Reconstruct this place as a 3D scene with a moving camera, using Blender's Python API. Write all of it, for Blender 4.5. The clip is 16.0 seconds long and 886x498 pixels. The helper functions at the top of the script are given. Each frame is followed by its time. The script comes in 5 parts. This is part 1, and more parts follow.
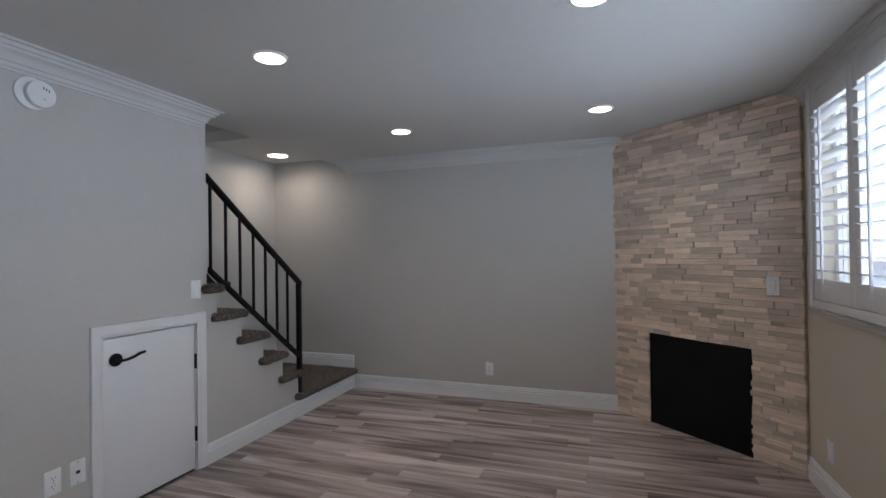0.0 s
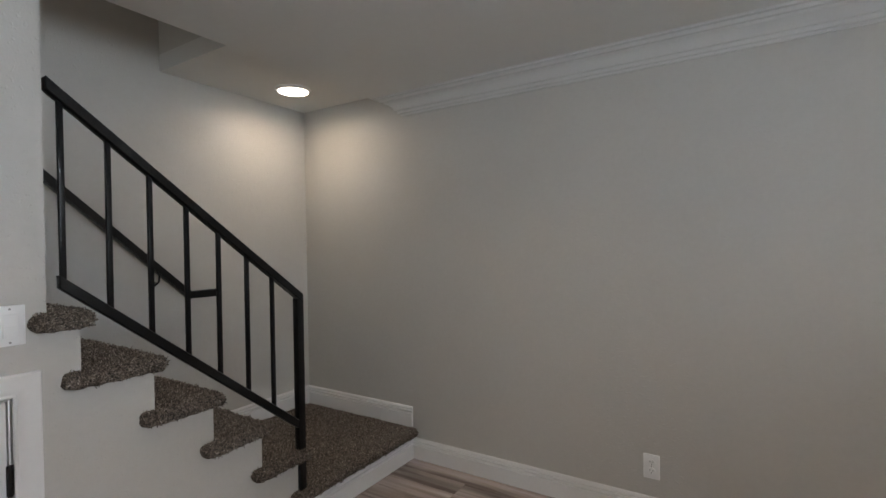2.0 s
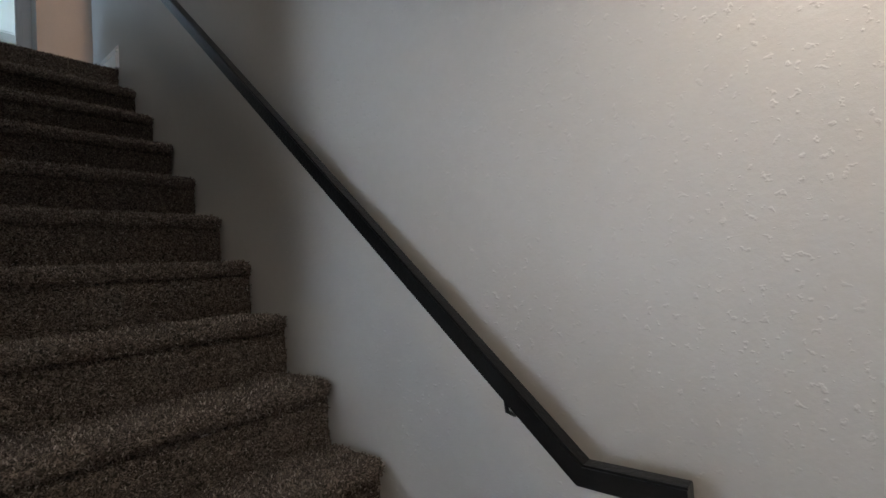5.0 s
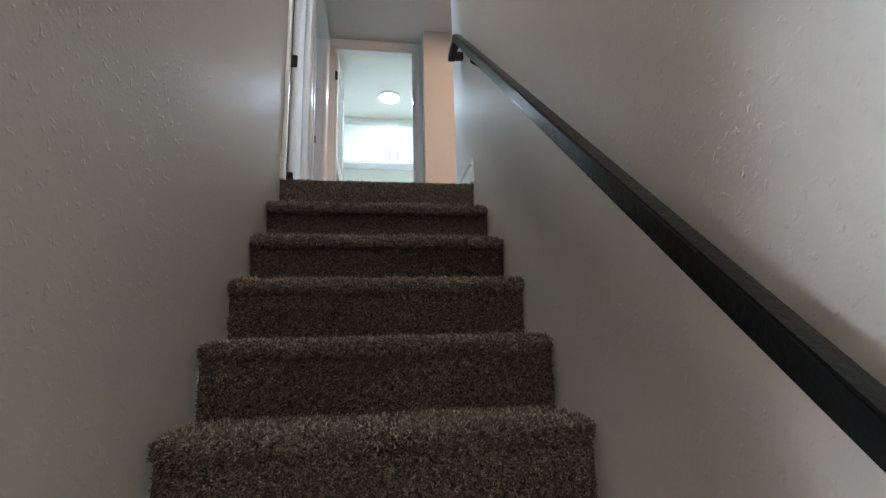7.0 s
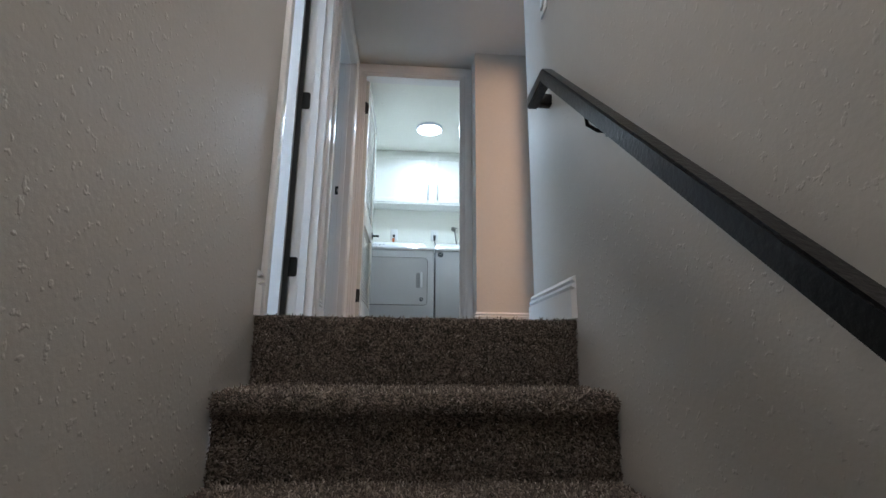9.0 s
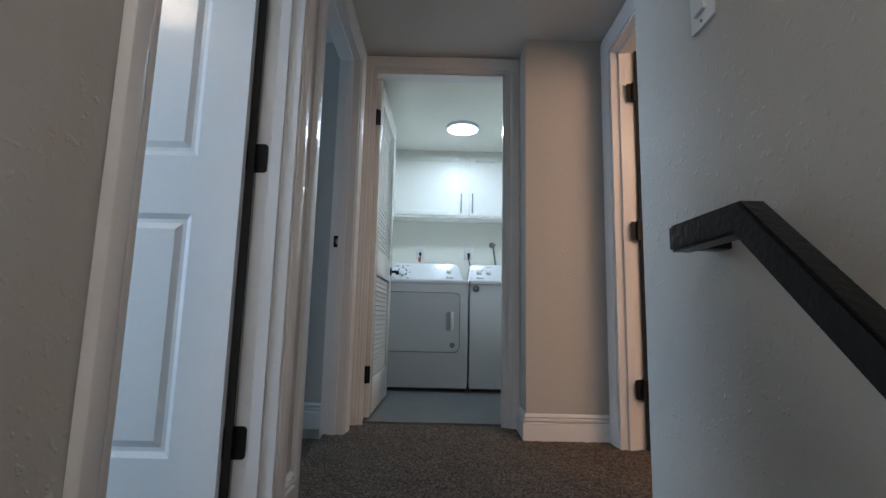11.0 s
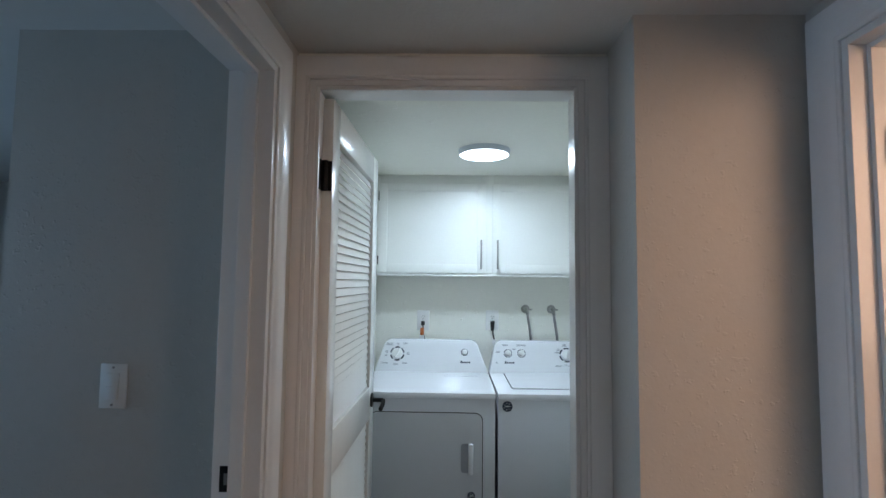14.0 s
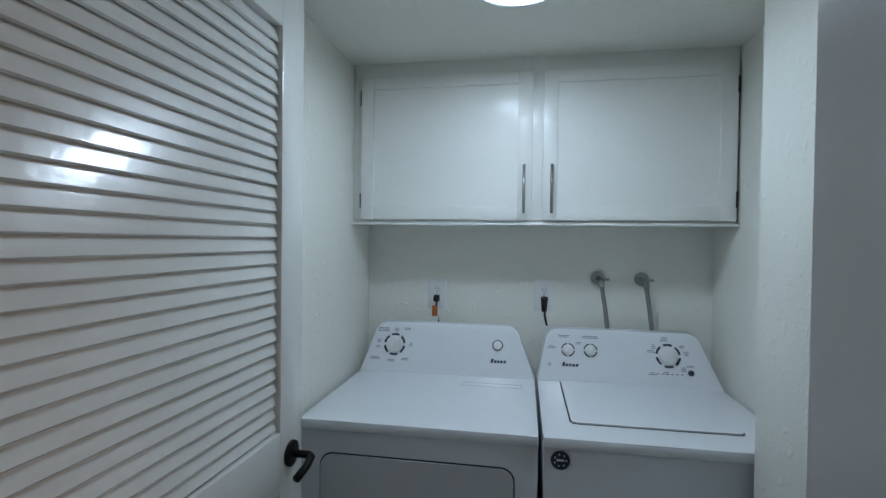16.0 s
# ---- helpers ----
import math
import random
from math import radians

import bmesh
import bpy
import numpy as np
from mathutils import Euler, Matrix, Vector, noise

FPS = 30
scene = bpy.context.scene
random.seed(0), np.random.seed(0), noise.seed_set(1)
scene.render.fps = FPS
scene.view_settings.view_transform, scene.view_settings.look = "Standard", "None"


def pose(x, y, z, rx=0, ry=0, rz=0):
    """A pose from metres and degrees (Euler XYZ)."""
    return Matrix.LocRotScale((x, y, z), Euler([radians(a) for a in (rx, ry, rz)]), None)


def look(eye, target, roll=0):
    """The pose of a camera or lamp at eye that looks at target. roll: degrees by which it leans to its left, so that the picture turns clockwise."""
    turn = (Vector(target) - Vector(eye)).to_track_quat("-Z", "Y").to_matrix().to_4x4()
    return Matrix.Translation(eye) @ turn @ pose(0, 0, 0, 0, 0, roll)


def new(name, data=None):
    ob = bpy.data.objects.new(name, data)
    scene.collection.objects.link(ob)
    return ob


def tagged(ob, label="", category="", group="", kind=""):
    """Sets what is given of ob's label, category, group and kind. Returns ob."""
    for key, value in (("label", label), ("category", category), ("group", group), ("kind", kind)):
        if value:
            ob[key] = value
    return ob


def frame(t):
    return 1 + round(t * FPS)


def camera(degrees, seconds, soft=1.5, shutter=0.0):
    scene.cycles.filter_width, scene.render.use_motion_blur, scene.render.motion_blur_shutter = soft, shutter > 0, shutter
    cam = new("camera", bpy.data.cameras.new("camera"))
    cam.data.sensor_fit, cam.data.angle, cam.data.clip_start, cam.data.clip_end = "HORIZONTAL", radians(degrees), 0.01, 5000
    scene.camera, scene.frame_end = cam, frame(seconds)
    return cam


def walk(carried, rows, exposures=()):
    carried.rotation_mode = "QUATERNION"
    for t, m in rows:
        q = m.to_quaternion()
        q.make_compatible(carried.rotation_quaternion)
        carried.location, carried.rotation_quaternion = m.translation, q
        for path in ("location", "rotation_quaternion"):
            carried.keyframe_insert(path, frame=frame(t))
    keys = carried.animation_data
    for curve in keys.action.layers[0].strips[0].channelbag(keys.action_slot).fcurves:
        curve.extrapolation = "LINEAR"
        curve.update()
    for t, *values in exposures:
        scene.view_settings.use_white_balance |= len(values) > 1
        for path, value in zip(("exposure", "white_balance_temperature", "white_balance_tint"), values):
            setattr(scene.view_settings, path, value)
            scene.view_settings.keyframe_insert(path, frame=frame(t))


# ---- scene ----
cam = camera(85.7, 16.0)
EXPOSURES = [(0, -0.76, 5900, 12), (1.0, -0.6, 6150, 11), (2.0, -0.50, 6550, 10), (3.2, -0.52, 6700, 10), (5.5, 0.1, 6150, 11), (6.3, 0.5, 6350, 10), (7.0, 1.18, 6450, 10), (8.0, 1.12, 6450, 10), (9.0, 0.90, 6300, 12), (9.5, 0.78, 6250, 12), (12.0, 0.08, 6450, 12), (13.3, 0.12, 6450, 12), (14.0, 0.2, 6400, 13), (14.5, 0.04, 6350, 14), (15.0, -0.22, 6350, 14), (16, -0.62, 6350, 14)]
PATH = [
    (0, (-2.463, 5.086, 1.32), (-1.801, 3.199, 1.339), -0.8),
    (0.5, (-2.322, 4.633, 1.338), (-1.638, 2.754, 1.346), -1.3),
    (0.8, (-2.202, 4.354, 1.313), (-1.485, 2.487, 1.33), -1.3),
    (1, (-2.171, 4.167, 1.323), (-1.408, 2.318, 1.347), -1.4),
    (1.5, (-1.982, 3.71, 1.316), (-1.124, 1.903, 1.322), -1.5),
    (2, (-1.799, 3.268, 1.331), (-0.724, 1.581, 1.311), -0.9),
    (2.5, (-1.592, 2.847, 1.317), (-0.243, 1.371, 1.295), -1.1),
    (3, (-1.353, 2.46, 1.313), (0.259, 1.279, 1.235), -0.8),
    (3.2, (-1.242, 2.316, 1.315), (0.461, 1.271, 1.238), -0.9),
    (5.5, (0.233, 1.553, 1.509), (1.364, 3.198, 1.624), -4.2),
    (6, (0.356, 1.737, 1.59), (1.154, 3.556, 1.827), -3.3),
    (6.5, (0.434, 1.975, 1.742), (0.889, 3.892, 2.09), -2.3),
    (7, (0.427, 2.195, 1.87), (0.718, 4.131, 2.276), -1.5),
    (7.5, (0.405, 2.365, 2.024), (0.662, 4.296, 2.476), -1.1),
    (8, (0.382, 2.594, 2.183), (0.601, 4.529, 2.636), -0.3),
    (8.5, (0.383, 2.811, 2.366), (0.593, 4.746, 2.826), -0.2),
    (9, (0.417, 3.012, 2.542), (0.567, 4.954, 2.996), 0.5),
    (9.5, (0.475, 3.218, 2.707), (0.571, 5.165, 3.152), 1.0),
    (12, (0.45, 4.132, 3.696), (0.421, 6.122, 3.899), 0.7),
    (12.5, (0.453, 4.321, 3.838), (0.406, 6.31, 4.045), 0.5),
    (13, (0.436, 4.511, 3.952), (0.38, 6.501, 4.14), 0.9),
    (13.5, (0.442, 4.753, 4.045), (0.416, 6.747, 4.203), 1.3),
    (14, (0.454, 5.043, 4.16), (0.415, 7.038, 4.294), 0.7),
    (14.5, (0.48, 5.394, 4.136), (0.417, 7.39, 4.25), 0.3),
    (15, (0.521, 5.746, 4.138), (0.439, 7.741, 4.253), -0.1),
    (15.5, (0.588, 6.006, 4.16), (0.381, 7.993, 4.251), 0.2),
    (16, (0.632, 6.169, 4.128), (0.3, 8.141, 4.096), 0.7),
]
GAP = [
    (3.7, (-0.93, 1.86, 1.32), (1.02, 1.42, 1.28), -1.0),
    (4.2, (-0.56, 1.46, 1.35), (1.39, 1.72, 1.36), -1.8),
    (4.7, (-0.18, 1.33, 1.42), (1.62, 2.15, 1.47), -2.8),
    (5.1, (0.08, 1.41, 1.47), (1.50, 2.80, 1.55), -3.6),
]
walk(cam, [(t, look(eye, target, roll)) for t, eye, target, roll in sorted(PATH + GAP)], EXPOSURES)

# ---- light ----
world = bpy.data.worlds.new("sky")
scene.world = world
world.use_nodes = True
wn = world.node_tree
bg = wn.nodes["Background"]
sky = wn.nodes.new("ShaderNodeTexSky")
sky.sky_type = "NISHITA"
sky.sun_disc = False
sky.sun_elevation, sky.sun_rotation = radians(48), radians(200)
wn.links.new(sky.outputs[0], bg.inputs[0])
bg.inputs[1].default_value = 0.5


def lamp(name, kind, m, power, colour, size=0.1, **more):
    data = bpy.data.lights.new(name, kind)
    data.energy, data.color = power, colour
    if kind == "AREA":
        data.shape, data.size = "DISK", size
        data.spread = radians(more.get("spread", 170))
    elif kind == "SUN":
        data.angle = radians(0.5)
    ob = new(name, data)
    ob.matrix_world = m
    return ob


sun_dir = Vector((math.sin(radians(200)) * math.cos(radians(48)), math.cos(radians(200)) * math.cos(radians(48)), math.sin(radians(48))))
lamp("sun", "SUN", look(sun_dir * 30, (0, 0, 0)), 3.0, (1, 0.95, 0.88))
WARM, COOL = (1.0, 0.82, 0.64), (0.66, 0.845, 1.0)
# The last pair, at y 4.75, is unseen and added to continue the rows.
CAN_SPOTS = [(-0.975, 1.77), (-2.415, 1.80), (-0.965, 3.24), (-2.41, 3.27), (-0.965, 4.75), (-2.41, 4.75)]
ZC = 2.256
for x, y in CAN_SPOTS:
    lamp("can_lamp", "AREA", look((x, y, ZC - 0.03), (x, y, 0)), 2.7, WARM, 0.10, spread=112)
lamp("stair_lamp", "AREA", look((0.56, 1.26, 2.27), (0.56, 1.26, 0)), 3.7, WARM, 0.15, spread=160)
lamp("laundry_lamp", "AREA", look((0.61, 7.42, 4.785), (0.61, 7.42, 0)), 7.6, COOL, 0.22, spread=175)
lamp("hall_lamp", "AREA", look((0.45, 3.2, 4.76), (0.45, 3.2, 0)), 5.4, (0.98, 0.97, 0.98), 0.22, spread=175)
lamp("bath_lamp", "AREA", look((2.95, 4.2, 4.75), (1.3, 6.1, 4.0)), 44.0, (1.0, 0.66, 0.46), 2.0)
lamp("bedroom_lamp", "AREA", look((-0.9, 4.35, 4.79), (-0.9, 4.35, 0)), 3.4, (1.0, 0.82, 0.62), 0.3)
lamp("bedroom_sky_a", "AREA", look((-3.2, 3.9, 4.0), (0, 4.9, 3.9)), 46.0, (0.47, 0.72, 1.0), 1.4)
lamp("bedroom_sky_b", "AREA", look((-3.2, 5.85, 4.0), (0, 5.9, 3.9)), 18.0, (0.42, 0.69, 1.0), 1.2)
win_lamp = lamp("window_sky", "AREA", look((-3.75, 2.95, 1.65), (-0.5, 3.0, 1.8)), 74.0, (0.75, 0.87, 1.0), 1.3)
# Fill light added behind the walk's start; wall_north has no window.
fill_lamp = lamp("rear_fill", "AREA", look((-1.8, 6.75, 1.3), (-1.8, 0, 1.0)), 12.0, (0.78, 0.88, 1.0), 1.8)


# ---- materials ----
def material(name, colour, rough=0.6, metal=0.0, scale=6.0, vary=0.08, bump=0.0, bump_scale=120.0, coat=0.0, per_object=0.0, spec=0.5, coarse=0.0, coarse_scale=30.0):
    m = bpy.data.materials.new(name)
    m.use_nodes = True
    nt = m.node_tree
    b = nt.nodes["Principled BSDF"]
    b.inputs["Roughness"].default_value, b.inputs["Metallic"].default_value = rough, metal
    b.inputs["Specular IOR Level"].default_value = spec
    b.inputs["Coat Weight"].default_value = coat
    co = nt.nodes.new("ShaderNodeTexCoord")
    n1 = nt.nodes.new("ShaderNodeTexNoise")
    n1.inputs["Scale"].default_value, n1.inputs["Detail"].default_value = scale, 5
    n2 = nt.nodes.new("ShaderNodeTexNoise")
    n2.inputs["Scale"].default_value, n2.inputs["Detail"].default_value = scale * 14, 3
    for n in (n1, n2):
        nt.links.new(co.outputs["Object"], n.inputs["Vector"])
    add = nt.nodes.new("ShaderNodeMath")
    add.operation = "ADD"
    nt.links.new(n1.outputs["Fac"], add.inputs[0]), nt.links.new(n2.outputs["Fac"], add.inputs[1])
    rng = nt.nodes.new("ShaderNodeMapRange")
    rng.inputs["From Min"].default_value, rng.inputs["From Max"].default_value = 0.6, 1.4
    rng.inputs["To Min"].default_value, rng.inputs["To Max"].default_value = 1 - vary, 1 + vary
    nt.links.new(add.outputs[0], rng.inputs["Value"])
    last = rng.outputs[0]
    if per_object:
        info = nt.nodes.new("ShaderNodeObjectInfo")
        geo = nt.nodes.new("ShaderNodeNewGeometry")
        s = nt.nodes.new("ShaderNodeMath")
        s.operation = "ADD"
        f = nt.nodes.new("ShaderNodeMath")
        f.operation = "FRACT"
        nt.links.new(info.outputs["Random"], s.inputs[0]), nt.links.new(geo.outputs["Random Per Island"], s.inputs[1])
        nt.links.new(s.outputs[0], f.inputs[0])
        r2 = nt.nodes.new("ShaderNodeMapRange")
        r2.inputs["To Min"].default_value, r2.inputs["To Max"].default_value = 1 - per_object, 1 + per_object
        nt.links.new(f.outputs[0], r2.inputs["Value"])
        mul = nt.nodes.new("ShaderNodeMath")
        mul.operation = "MULTIPLY"
        nt.links.new(last, mul.inputs[0]), nt.links.new(r2.outputs[0], mul.inputs[1])
        last = mul.outputs[0]
    vm = nt.nodes.new("ShaderNodeVectorMath")
    vm.operation = "SCALE"
    vm.inputs[0].default_value = colour
    nt.links.new(last, vm.inputs["Scale"])
    nt.links.new(vm.outputs[0], b.inputs["Base Color"])
    if bump:
        n3 = nt.nodes.new("ShaderNodeTexNoise")
        n3.inputs["Scale"].default_value, n3.inputs["Detail"].default_value = bump_scale, 4
        nt.links.new(co.outputs["Object"], n3.inputs["Vector"])
        bp = nt.nodes.new("ShaderNodeBump")
        bp.inputs["Strength"].default_value, bp.inputs["Distance"].default_value = min(1, bump), 0.003
        nt.links.new(n3.outputs["Fac"], bp.inputs["Height"])
        out = bp.outputs[0]
        if coarse:
            n4 = nt.nodes.new("ShaderNodeTexNoise")
            n4.inputs["Scale"].default_value, n4.inputs["Detail"].default_value = coarse_scale, 2
            nt.links.new(co.outputs["Object"], n4.inputs["Vector"])
            ramp = nt.nodes.new("ShaderNodeMapRange")
            ramp.inputs["From Min"].default_value, ramp.inputs["From Max"].default_value = 0.62, 0.71
            nt.links.new(n4.outputs["Fac"], ramp.inputs["Value"])
            b2 = nt.nodes.new("ShaderNodeBump")
            b2.inputs["Strength"].default_value, b2.inputs["Distance"].default_value = coarse, 0.004
            nt.links.new(ramp.outputs[0], b2.inputs["Height"]), nt.links.new(out, b2.inputs["Normal"])
            out = b2.outputs[0]
        nt.links.new(out, b.inputs["Normal"])
        if coat:
            nt.links.new(out, b.inputs["Coat Normal"])
    return m


def glowing(name, colour, strength):
    m = bpy.data.materials.new(name)
    m.use_nodes = True
    b = m.node_tree.nodes["Principled BSDF"]
    b.inputs["Base Color"].default_value = (0.9, 0.9, 0.9, 1)
    b.inputs["Emission Color"].default_value = (*colour, 1)
    b.inputs["Emission Strength"].default_value = strength
    return m


WALL = material("greige_wall_paint", (0.52, 0.50, 0.465), 0.5, vary=0.03, scale=3, bump=0.2, bump_scale=110, coarse=0.28, coarse_scale=62)
WALL_PALE = material("pale_wall_paint", (0.82, 0.815, 0.745), 0.5, vary=0.02, scale=3, bump=0.3, bump_scale=150, coarse=0.3)
WALL_BEIGE = material("beige_wall_paint", (0.60, 0.54, 0.44), 0.6, vary=0.02, bump=0.2)
CEIL = material("ceiling_paint", (0.66, 0.65, 0.62), 0.8, vary=0.02, scale=2, bump=0.4, bump_scale=90)
TRIM = material("white_gloss_trim", (0.78, 0.77, 0.76), 0.28, vary=0.02, bump=0.12, bump_scale=60, coat=0.3)
DOORP = material("white_door_paint", (0.79, 0.79, 0.79), 0.3, vary=0.02, bump=0.2, bump_scale=45, coat=0.35)
# Crown moulding is darker than the other trim, close to the ceiling's tone.
CROWN = material("crown_darker_white", (0.60, 0.59, 0.565), 0.45, vary=0.02)


def carpet_material():
    m = bpy.data.materials.new("taupe_carpet")
    m.use_nodes = True
    nt = m.node_tree
    b = nt.nodes["Principled BSDF"]
    b.inputs["Roughness"].default_value, b.inputs["Specular IOR Level"].default_value = 0.95, 0.1
    co = nt.nodes.new("ShaderNodeTexCoord")
    fine = nt.nodes.new("ShaderNodeTexNoise")
    fine.inputs["Scale"].default_value, fine.inputs["Detail"].default_value, fine.inputs["Distortion"].default_value = 120, 3, 1.6
    wide = nt.nodes.new("ShaderNodeTexNoise")
    wide.inputs["Scale"].default_value, wide.inputs["Detail"].default_value = 9, 3
    for n in (fine, wide):
        nt.links.new(co.outputs["Object"], n.inputs["Vector"])
    ramp = nt.nodes.new("ShaderNodeValToRGB")
    e = ramp.color_ramp.elements
    e[0].position, e[0].color = 0.38, (0.042, 0.041, 0.034, 1)
    e[1].position, e[1].color = 0.64, (0.34, 0.28, 0.235, 1)
    mid = ramp.color_ramp.elements.new(0.5)
    mid.color = (0.135, 0.110, 0.092, 1)
    nt.links.new(fine.outputs["Fac"], ramp.inputs[0])
    rng = nt.nodes.new("ShaderNodeMapRange")
    rng.inputs["To Min"].default_value, rng.inputs["To Max"].default_value = 0.68, 1.15
    nt.links.new(wide.outputs["Fac"], rng.inputs["Value"])
    vm = nt.nodes.new("ShaderNodeVectorMath")
    vm.operation = "SCALE"
    nt.links.new(ramp.outputs[0], vm.inputs[0]), nt.links.new(rng.outputs[0], vm.inputs["Scale"])
    nt.links.new(vm.outputs[0], b.inputs["Base Color"])
    bp = nt.nodes.new("ShaderNodeBump")
    bp.inputs["Strength"].default_value, bp.inputs["Distance"].default_value = 1.0, 0.010
    nt.links.new(fine.outputs["Fac"], bp.inputs["Height"]), nt.links.new(bp.outputs[0], b.inputs["Normal"])
    return m


CARPET = carpet_material()
BLACK = material("black_satin_metal", (0.004, 0.0042, 0.0045), 0.30, vary=0.2, bump=0.45, bump_scale=90, spec=0.32)
BRONZE = material("dark_bronze", (0.007, 0.0065, 0.0065), 0.5, vary=0.2, spec=0.25)
FIREBLACK = material("firebox_black", (0.006, 0.006, 0.006), 0.7, vary=0.3, spec=0.15)
PLASTIC = material("white_plastic", (0.8, 0.8, 0.79), 0.35, vary=0.01)
FIXTURE = material("pale_blue_grey_plastic", (0.62, 0.66, 0.74), 0.4, vary=0.01)
CABINET = material("cream_white_cabinet_paint", (0.86, 0.86, 0.82), 0.40, vary=0.02, bump=0.1, bump_scale=50, coat=0.2)
LOUVREP = material("cream_white_louvre_paint", (0.71, 0.705, 0.67), 0.27, vary=0.03, bump=0.25, bump_scale=35, coat=0.3)
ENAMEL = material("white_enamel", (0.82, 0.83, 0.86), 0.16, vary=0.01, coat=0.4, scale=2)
# Darker and rougher than white_enamel, for the cabinets and dryer door.
ENAMEL_G = material("darker_white_enamel", (0.62, 0.63, 0.66), 0.3, vary=0.015, scale=2)
STEEL = material("brushed_steel", (0.33, 0.325, 0.31), 0.28, metal=1.0, vary=0.1, scale=20)
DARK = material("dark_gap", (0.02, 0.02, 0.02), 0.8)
BRAID = material("braided_hose", (0.26, 0.26, 0.255), 0.5, metal=0.6, vary=0.25, scale=30, bump=0.6, bump_scale=400)
# Glow of a panel added outside the window, standing for overexposed daylight.
BACKDROP = glowing("backdrop_glow", (0.92, 0.96, 1.0), 3.8)
INK = material("dark_blue_ink", (0.02, 0.03, 0.06), 0.5)
PALE_INK = material("grey_print", (0.22, 0.23, 0.27), 0.5)
ORANGE = material("orange_tag", (0.5, 0.14, 0.04), 0.6)
STONE = material("split_face_stone", (0.69, 0.570, 0.462), 0.72, vary=0.10, scale=9, bump=0.4, bump_scale=60, per_object=0.28)
GROUT = material("stone_backing", (0.30, 0.25, 0.21), 0.9)


def stone_grain(m):
    """Fine darker bands along each stone, shifted from stone to stone."""
    nt = m.node_tree
    b = nt.nodes["Principled BSDF"]
    co, info, geo = (nt.nodes.new("ShaderNode" + k) for k in ("TexCoord", "ObjectInfo", "NewGeometry"))
    k = nt.nodes.new("ShaderNodeMath")
    k.operation = "ADD"
    nt.links.new(info.outputs["Random"], k.inputs[0]), nt.links.new(geo.outputs["Random Per Island"], k.inputs[1])
    comb = nt.nodes.new("ShaderNodeCombineXYZ")
    nt.links.new(k.outputs[0], comb.inputs[1])
    mp = nt.nodes.new("ShaderNodeMapping")
    mp.inputs["Scale"].default_value = (5, 5, 70)
    nt.links.new(co.outputs["Object"], mp.inputs["Vector"])
    off = nt.nodes.new("ShaderNodeVectorMath")
    off.operation = "MULTIPLY_ADD"
    off.inputs[1].default_value = (37, 37, 37)
    nt.links.new(comb.outputs[0], off.inputs[0]), nt.links.new(mp.outputs[0], off.inputs[2])
    n = nt.nodes.new("ShaderNodeTexNoise")
    n.inputs["Scale"].default_value, n.inputs["Detail"].default_value = 1.0, 4
    nt.links.new(off.outputs[0], n.inputs["Vector"])
    ramp = nt.nodes.new("ShaderNodeValToRGB")
    e = ramp.color_ramp.elements
    e[0].position, e[0].color = 0.30, (0.88, 0.86, 0.84, 1)
    e[1].position, e[1].color = 0.62, (1.06, 1.06, 1.06, 1)
    nt.links.new(n.outputs["Fac"], ramp.inputs[0])
    mix = nt.nodes.new("ShaderNodeMix")
    mix.data_type, mix.blend_type = "RGBA", "MULTIPLY"
    mix.inputs["Factor"].default_value = 1.0
    nt.links.new(b.inputs["Base Color"].links[0].from_socket, mix.inputs["A"]), nt.links.new(ramp.outputs[0], mix.inputs["B"])
    nt.links.new(mix.outputs["Result"], b.inputs["Base Color"])


stone_grain(STONE)
LAMPW = glowing("warm_lamp_diffuser", (1.0, 0.86, 0.70), 22.0)
LAMPC = glowing("cool_lamp_diffuser", (0.66, 0.84, 1.0), 6.0)
OUTSIDE = material("pale_yard", (0.5, 0.48, 0.45), 0.9, vary=0.15, scale=1)
VINYL = material("grey_laundry_floor", (0.12, 0.13, 0.13), 0.4, vary=0.2, scale=5, per_object=0.2)
GLASS = bpy.data.materials.new("clear_glass")
GLASS.use_nodes = True
g = GLASS.node_tree.nodes["Principled BSDF"]
g.inputs["Base Color"].default_value, g.inputs["Roughness"].default_value, g.inputs["Transmission Weight"].default_value = (1, 1, 1, 1), 0.0, 1.0


